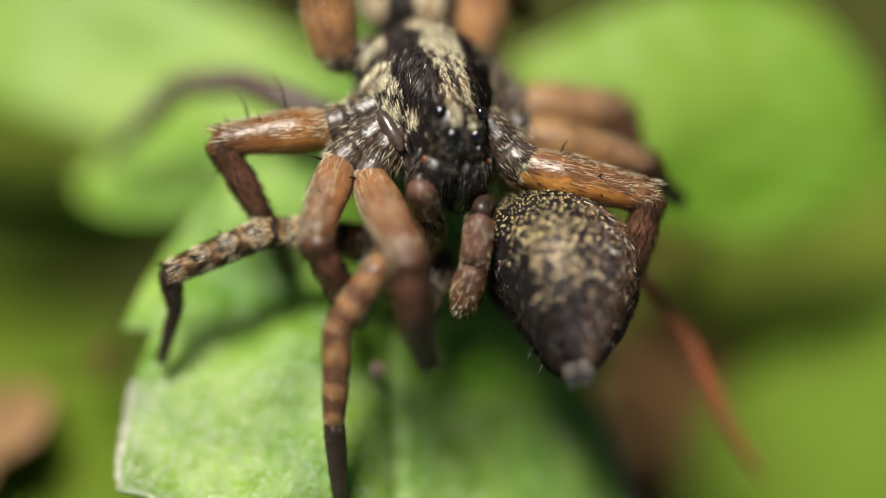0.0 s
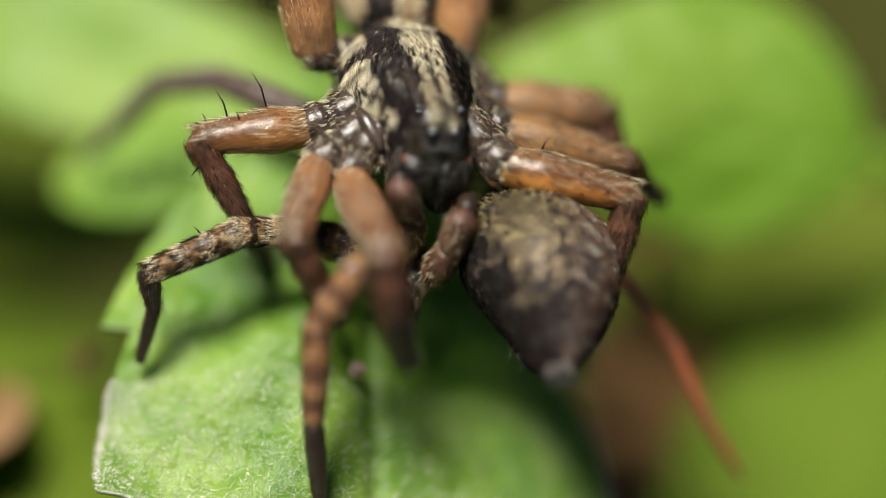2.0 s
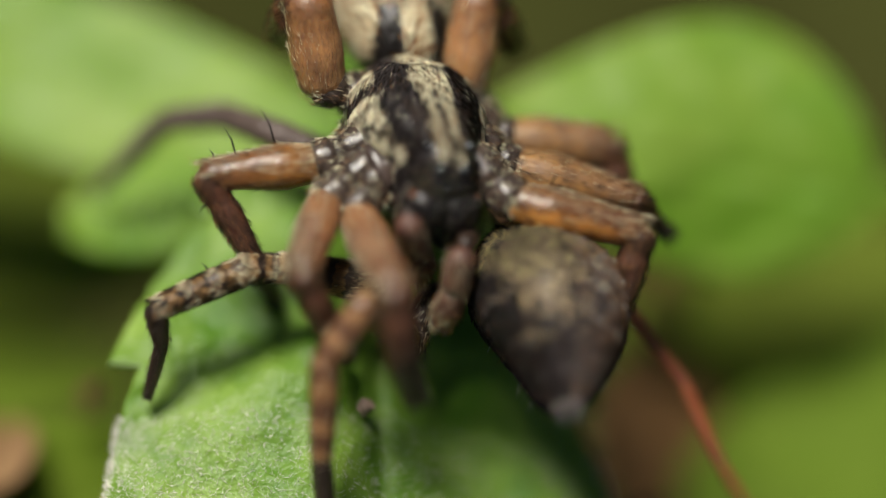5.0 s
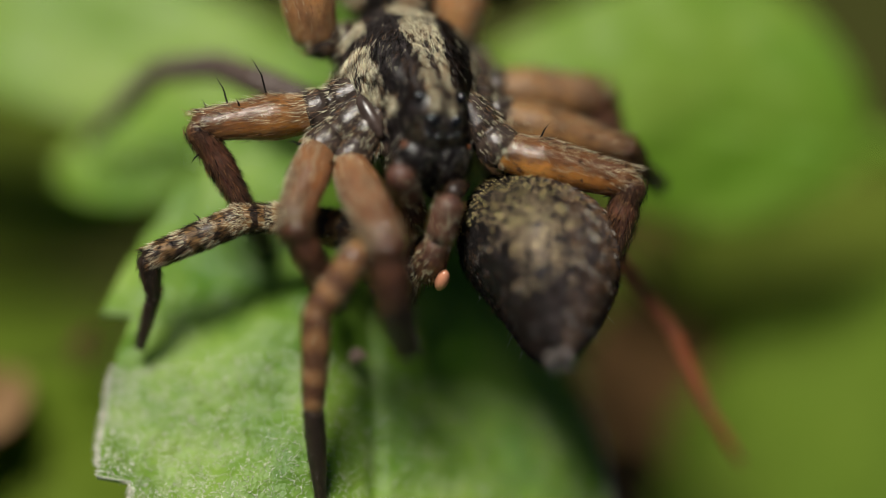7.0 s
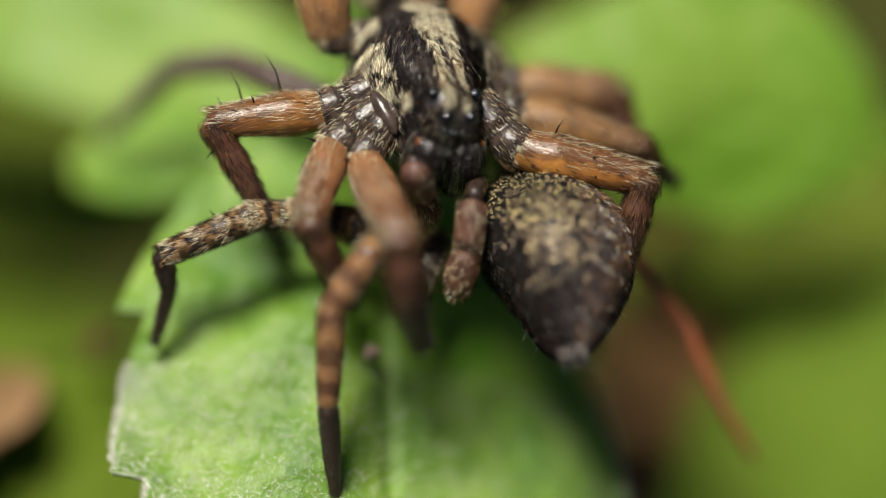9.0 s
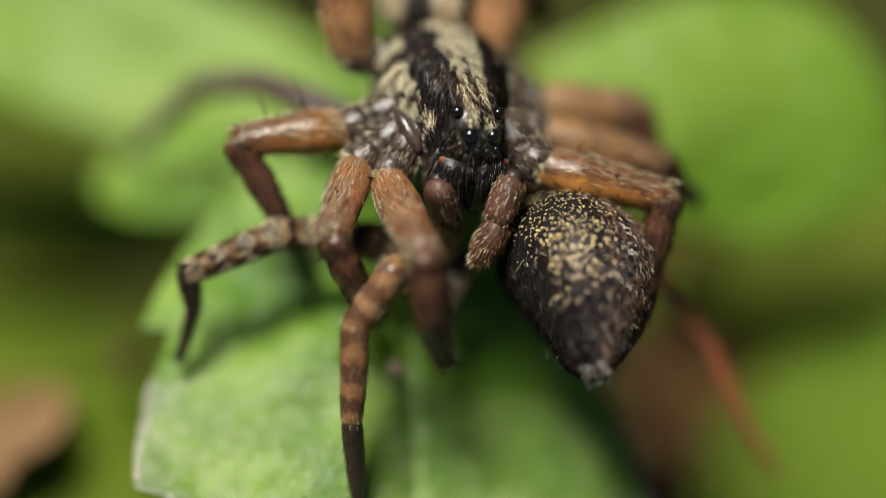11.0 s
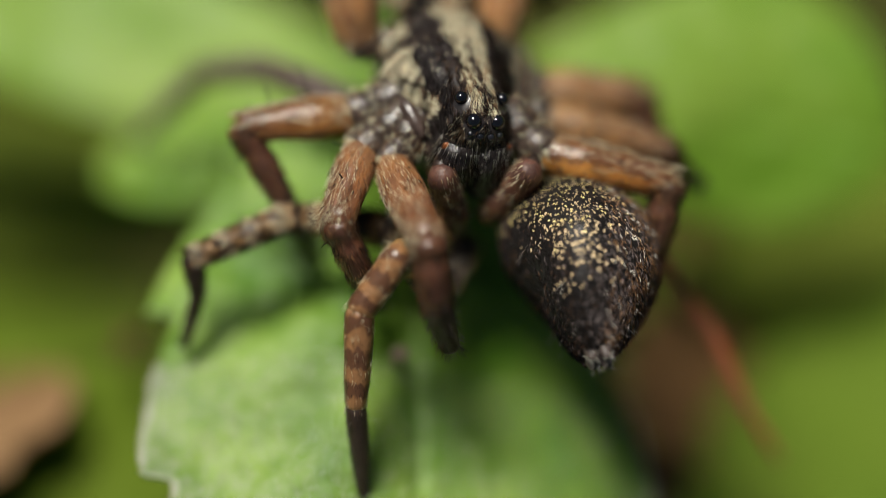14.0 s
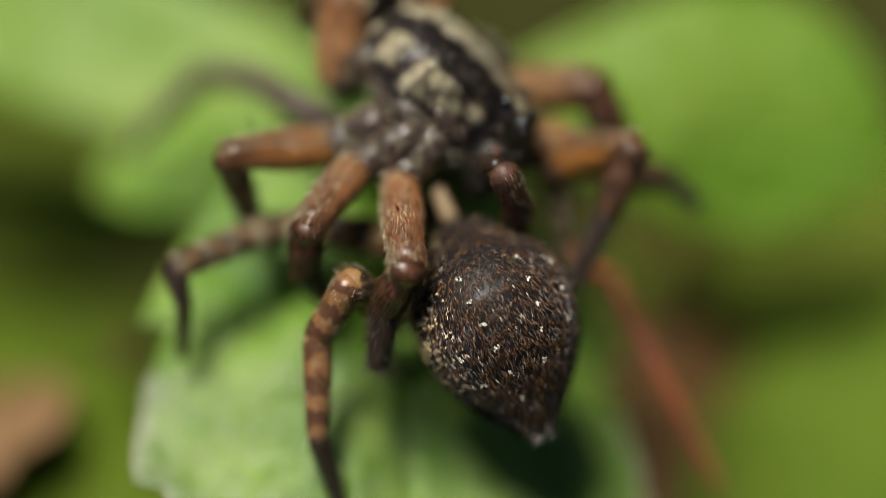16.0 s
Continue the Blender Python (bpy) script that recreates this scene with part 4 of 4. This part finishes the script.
# ---- the female spider ----
female = Rig("spider", (0.16, 1.44, -2.00), {0.0: Matrix()})
tagged(female.root, "female wolf spider with gold-flecked abdomen, standing under a male", "spider", "mating spiders")


def female_part(name, b, mats, label=""):
    return part(name, b, mats, female.root, label)


b = Build()
ball(b, (0, 0, 0), (1.25, 1.7, 0.75), 0, 20, 14)
for _ in range(1500):
    th, ph = math.acos(1 - 2 * rng.random()), 2 * math.pi * rng.random()
    n = Vector((math.sin(th) * math.cos(ph), math.sin(th) * math.sin(ph), math.cos(th)))
    b.bristle(Vector((n.x * 1.25, n.y * 1.7, n.z * 0.75)), n + Vector((0, -0.8, 0)), 0.2, 0.012, 1 + rng.randrange(3))
m = AX @ Matrix(((1, 0, 0), (0, 0.86, -0.5), (0, 0.5, 0.86)))
b.v = [m @ v + AX @ Vector((-0.1, 0.9, -0.3)) for v in b.v]
female_part("carapace", b, [SHELL, PALE, BROWN, JET], "dark carapace hidden under the male")

AB_R = [(0, 0.26), (0.06, 0.58), (0.15, 0.92), (0.26, 1.24), (0.40, 1.38), (0.54, 1.37), (0.67, 1.24), (0.79, 0.98), (0.89, 0.68), (0.96, 0.45), (1.0, 0.28)]
AB_L = 4.0


def abdomen(rng):
    """The speckled abdomen along +z; +x is its back, the sides carry the gold flecks."""
    b = Build()

    def at(t, a):
        r = lerp(AB_R, t)
        r = r * (1 + 0.025 * noise.noise(Vector((math.cos(a) * 2, math.sin(a) * 2, t * 6))))
        hump = 0.30 * math.sin(math.pi * min(1, t)) ** 1.3
        belly = 1 - 0.30 * max(0.0, -math.cos(a)) * min(1, max(0.0, t - 0.35) / 0.3)
        return Vector((r * 0.98 * belly * math.cos(a) + hump, r * 1.06 * math.sin(a), t * AB_L))

    rings, sides = 44, 40
    verts = [at(i / rings, 2 * math.pi * j / sides) for i in range(rings + 1) for j in range(sides)]
    faces = [(i * sides + j, i * sides + (j + 1) % sides, (i + 1) * sides + (j + 1) % sides, (i + 1) * sides + j) for i in range(rings) for j in range(sides)]
    faces += [tuple(range(sides))[::-1], tuple(range(rings * sides, (rings + 1) * sides))]
    b.add(verts, faces, 0)

    def frame_at(t, a):
        p = at(t, a)
        n = (at(t, a + 0.02) - at(t, a - 0.02)).cross(at(min(1, t + 0.01), a) - at(max(0, t - 0.01), a)).normalized()
        return p, n

    def angle(a):
        return (math.degrees(a) + 180) % 360 - 180

    for _ in range(15000):
        t, a = 0.02 + 0.97 * rng.random() ** 0.85, rng.random() * 2 * math.pi
        p, n = frame_at(t, a)
        d = Vector((0, 0, 1)) + Vector((rng.gauss(0, .25), rng.gauss(0, .25), 0))
        side = angle(a)
        pale_side = abs(abs(side) - 95) < 60 and t > 0.5
        k = rng.choices([3, 4, 5, 7], [1.5, 3.0, 4.0, 2.0] if abs(side) < 70 else ([7, 0.6, 0.8, 0.0] if pale_side else [7, 0.3, 0.6, 0.0]))[0]
        if t > 0.45 and 30 < abs(side) < 100 and rng.random() < 0.28:
            k = 4
        if abs(side) < 75 and rng.random() < 0.03:
            k = 6
        b.bristle(p - n * 0.01, d - n * d.dot(n) + n * (0.25 + 0.4 * rng.random()), 0.08 + 0.12 * rng.random(), 0.008, k, -n * 0.3)
    # flecks of gold and cream scales on the flanks, in loose clumps
    t = 0.02
    while t < 0.80:
        r = max(0.2, lerp(AB_R, t))
        count = int(2 * math.pi * r / 0.080)
        for i in range(count):
            a = 2 * math.pi * (i + rng.uniform(-0.45, 0.45)) / count
            tt = t + rng.uniform(-0.014, 0.014)
            chance = max(0, 1 - abs(angle(a) - 102) / 66) * (3.0 if tt < 0.28 else 1.8) * max(0.0, min(1, (0.86 - tt) / 0.45)) * (0.75 + 0.5 * noise.noise(Vector((math.cos(a) * 4, math.sin(a) * 4, tt * 14))))
            if angle(a) > 122:
                chance *= max(0.0, 1 - (angle(a) - 122) / 30) if tt > 0.35 else 1.3
            if tt < 0.02 or rng.random() > chance:
                continue
            gold = rng.random() < 1.05 - 1.7 * tt
            size = 0.54 + 0.45 * min(1, tt / 0.5) * rng.random()
            for _ in range(3 if size > 0.8 else 2):
                p, n = frame_at(min(0.97, tt + rng.gauss(0, 0.003) * size), a + rng.gauss(0, 0.010) * size)
                d = Vector((rng.gauss(0, .3), rng.gauss(0, .3), 1))
                b.scale_flake(p + n * 0.010, d, n, (0.045 + 0.035 * rng.random()) * size + 0.015, 0.011 * size + 0.004, 1 if gold else 2)
        t += 0.019
    # pairs of white tufts down the back, and a few on the flanks
    dots = [(0.28 + 0.115 * i, s * (0.42 - 0.03 * i)) for i in range(6) for s in (-1, 1)]
    dots += [(0.35 + 0.13 * i, s * (0.95 - 0.06 * i)) for i in range(4) for s in (-1, 1)]
    for t, a in dots:
        for _ in range(8):
            p, n = frame_at(t + rng.gauss(0, 0.006), a + rng.gauss(0, 0.020))
            b.scale_flake(p + n * 0.02, Vector((rng.gauss(0, .3), rng.gauss(0, .3), 1)), n, 0.05, 0.009, 6)
    # brown chevrons across the back
    for i in range(10):
        for _ in range(340 if i < 4 else 220):
            x = rng.uniform(-0.75, 0.75)
            t = 0.05 + 0.085 * i + abs(x) * 0.10 + rng.gauss(0, 0.013)
            p, n = frame_at(t, x)
            b.bristle(p, Vector((rng.gauss(0, .3), rng.gauss(0, .3), 1)) + n * 0.3, 0.12, 0.0055, 7 if rng.random() < 0.5 else 5)
    # long fine hairs that stand out
    for _ in range(130):
        t, a = 0.35 + 0.65 * rng.random(), rng.random() * 2 * math.pi
        p, n = frame_at(min(t, 0.995), a)
        b.bristle(p, n + Vector((0, 0, 0.9)), 0.20 + 0.2 * rng.random(), 0.0032, 6 if rng.random() < 0.3 else 5)
    return b


b = abdomen(rng)
ab = female_part("abdomen", b, [ABDOMEN_SKIN, GOLD, CREAM, JET, GREY, BROWN, WHITE, TAN], "egg-shaped black-brown abdomen with gold flecks and white dots")
for x, y, r, ln in ((0.13, 0.13, 0.13, 0.34), (0.13, -0.13, 0.13, 0.34), (-0.12, 0.13, 0.12, 0.30), (-0.12, -0.13, 0.12, 0.30)):
    b, mats = furred_limb(rng, ln, [(0, r), (0.55, r * 0.9), (1, r * 0.45)], SPIN, 90, 0.10, 0.5, [GREY, WHITE], [4, 1], tip_tuft=15)
    b.v = [v + Vector((x, y, AB_L - 0.10)) for v in b.v]
    part("spinneret", b, mats, ab)
b = Build()
tube(b, 0.8, [(0, 0.13), (1, 0.2)], 0)
ped = part("pedicel", b, [BELLY], ab, "pale waist")
ped.matrix_basis = Matrix.Translation((0, 0, -0.75 * MM))


def abdomen_rows(rows):
    out = []
    inv = Matrix.Translation(female.base).inverted()
    for t, base, tip, roll in rows:
        e, q = Vector(base), Vector(tip)
        flat = Vector((q.x - e.x, q.y - e.y, 0))
        flat = flat.normalized() * min(flat.length, AB_L * 0.995)
        q = e + flat + Vector((0, 0, math.sqrt(max(0, AB_L ** 2 - flat.length_squared))))
        out.append((t, inv @ aim(spot(e), spot(q), HINT) @ Matrix.Rotation(radians(roll), 4, 'Z')))
    return out


# base, tip and the roll of the back away from the lens
AB_ROWS = abdomen_rows([
    (0.0, (1.22, 0.90, -1.10), (2.22, -2.07, 1.00), -88), (14.0, (1.23, 0.91, -1.10), (2.24, -2.09, 1.00), -88), (14.5, (1.12, 0.81, -1.10), (2.16, -2.11, 1.00), -84),
    (14.8, (0.92, 0.75, -0.70), (1.68, -2.58, 1.20), -62), (15.0, (0.99, 0.66, -0.50), (1.41, -3.16, 0.90), -32), (15.5, (0.63, 0.80, -0.40), (1.48, -3.06, 0.80), -15),
    (16.0, (-0.21, 0.41, 0.10), (1.36, -3.31, 1.20), 2)])
ab.matrix_basis = AB_ROWS[0][1]
MOVES.append((ab, AB_ROWS))

F_FEMUR = (BAND, 2000, 0.12, 0.25, [PALE, TAN, BROWN, JET], [3, 3, 2, 2], [], 0.0, 0, 1.6)
F_TIBIA = (BAND, 4200, 0.12, 0.25, [PALE, TAN, BROWN, JET], [3, 3, 2, 3], [(0.4, 30, 0.22), (0.7, -40, 0.22)], 0.0, 30, 4.0)
F_RING = (BAND_LONG, 480, 0.10, 0.2, [PALE, TAN, BROWN, JET], [2, 3, 2, 3], [], 0.0, 10, 2.6)
F_META = (TARSUS_SKIN, 500, 0.12, 0.55, [GREY, BROWN, JET], [1, 2, 3], [], 0.0, 20, 0)
F_GREY = (GREY_LEG, 260, 0.13, 0.5, [GREY, BROWN], [1, 1], [], 0.0, 0, 0)
F_RED = (RED_LEG, 200, 0.11, 0.5, [TAN, BROWN], [1, 1], [], 0.0, 0, 0)
FEMALE_LEGS = [
    ((-0.55, 0.62, -1.30), [(-0.95, 0.01, -0.80), (-2.65, 0.33, -0.30), (-3.34, 0.31, -0.10), (-4.98, -0.39, 0.00), (-4.89, -1.04, -0.30), (-5.17, -1.98, -0.90)],
     {14.5: [(-1.02, 0.02, -0.80), (-2.63, 0.33, -0.30), (-3.29, 0.31, -0.10), (-4.97, -0.40, 0.00), (-4.88, -1.06, -0.30), (-5.14, -1.99, -0.90)],
      15.0: [(-1.04, 0.05, -0.80), (-2.71, 0.30, -0.30), (-3.46, 0.25, -0.10), (-5.10, -0.42, 0.00), (-4.97, -1.07, -0.30), (-5.15, -1.99, -0.90)],
      15.5: [(-1.05, 0.04, -0.80), (-2.78, 0.35, -0.30), (-3.53, 0.24, -0.10), (-5.20, -0.43, 0.00), (-5.03, -1.08, -0.30), (-5.14, -1.98, -0.90)],
      16.0: [(-1.23, 0.06, -0.80), (-3.06, 0.41, -0.30), (-3.67, 0.26, -0.10), (-5.21, -0.40, 0.00), (-5.02, -1.12, -0.30), (-5.10, -1.98, -0.90)]},
     (F_FEMUR, F_FEMUR, F_TIBIA, F_META, F_META), (0.34, 0.26, 0.26, 0.20, 0.12, 0.08), "ringed brown and cream leg"),
    ((-0.14, -0.29, -1.00), [(-0.49, -1.00, -0.60), (-1.22, -0.29, 1.40), (-1.96, -1.32, 1.30), (-2.04, -3.02, 0.80), (-1.92, -4.64, 0.00)],
     {14.5: [(-0.51, -0.99, -0.60), (-1.15, -0.23, 1.40), (-1.94, -1.32, 1.30), (-2.05, -3.05, 0.80), (-1.97, -4.67, 0.00)],
      15.0: [(-0.43, -0.97, -0.60), (-1.22, -0.30, 1.40), (-2.02, -1.35, 1.30), (-2.08, -3.16, 0.80), (-1.99, -4.81, 0.00)],
      15.5: [(-0.64, -1.08, -0.60), (-1.53, -0.41, 1.40), (-2.23, -1.46, 1.30), (-2.26, -3.18, 0.80), (-2.01, -4.72, 0.00)],
      16.0: [(-1.23, -1.27, -0.60), (-2.01, -0.65, 1.40), (-2.61, -1.65, 1.30), (-2.61, -3.48, 0.80), (-2.14, -4.93, 0.00)]},
     (F_FEMUR, F_RING, F_RING, F_META), (0.3, 0.30, 0.27, 0.19, 0.10), "ringed brown and cream leg"),
    ((-0.86, 1.85, -2.00), [(-1.67, 2.15, -2.00), (-3.00, 2.78, -2.00), (-3.92, 3.12, -3.00), (-5.00, 3.03, -3.60), (-6.36, 1.71, -4.60)],
     {14.5: [(-1.65, 2.19, -2.00), (-3.03, 2.81, -2.00), (-3.96, 3.16, -3.00), (-5.04, 3.06, -3.60), (-6.41, 1.74, -4.60)],
      15.0: [(-1.67, 2.27, -2.00), (-3.05, 2.84, -2.00), (-3.98, 3.22, -3.00), (-4.94, 3.28, -3.60), (-6.31, 1.87, -4.60)],
      15.5: [(-1.68, 2.26, -2.00), (-3.03, 2.83, -2.00), (-3.96, 3.25, -3.00), (-4.90, 3.29, -3.60), (-6.28, 1.87, -4.60)],
      16.0: [(-1.77, 1.93, -2.00), (-3.17, 2.63, -2.00), (-3.95, 3.12, -3.00), (-4.89, 3.21, -3.60), (-6.33, 1.73, -4.60)]},
     (F_GREY, F_GREY, F_GREY, F_GREY), (0.30, 0.27, 0.25, 0.22, 0.10), "slender grey-brown leg"),
    ((1.79, 0.62, -1.60), [(2.49, 0.21, -1.70), (3.45, -0.50, -1.90), (4.42, -1.71, -2.10), (5.12, -3.23, -2.40), (5.69, -4.13, -2.80)],
     {14.5: [(2.51, 0.18, -1.70), (3.37, -0.64, -1.90), (4.44, -2.07, -2.10), (5.11, -3.50, -2.40), (5.64, -4.44, -2.80)],
      15.0: [(2.33, 0.26, -1.70), (3.35, -0.56, -1.90), (4.47, -1.94, -2.10), (5.15, -3.33, -2.40), (5.67, -4.36, -2.80)],
      15.5: [(2.12, 0.04, -1.70), (3.15, -0.47, -1.90), (4.32, -2.11, -2.10), (5.05, -3.65, -2.40), (5.57, -4.79, -2.80)],
      16.0: [(1.85, -0.05, -1.70), (2.80, -0.66, -1.90), (3.49, -2.10, -2.10), (4.30, -3.65, -2.40), (4.85, -4.69, -2.80)]},
     (F_RED, F_RED, F_RED, F_RED), (0.15, 0.14, 0.13, 0.10, 0.05), "slender translucent red-brown leg"),
]
for coxa, joints, later, kinds, radii, text in FEMALE_LEGS:
    leg(female, rng, coxa, joints, later, kinds, radii, text)


def motions():
    for ob, rows in MOVES:
        rows = sorted(rows, key=lambda r: r[0])
        if rows[-1][0] < 16.0:
            rows.append((16.0, rows[-1][1]))
        walk(ob, rows)


motions()
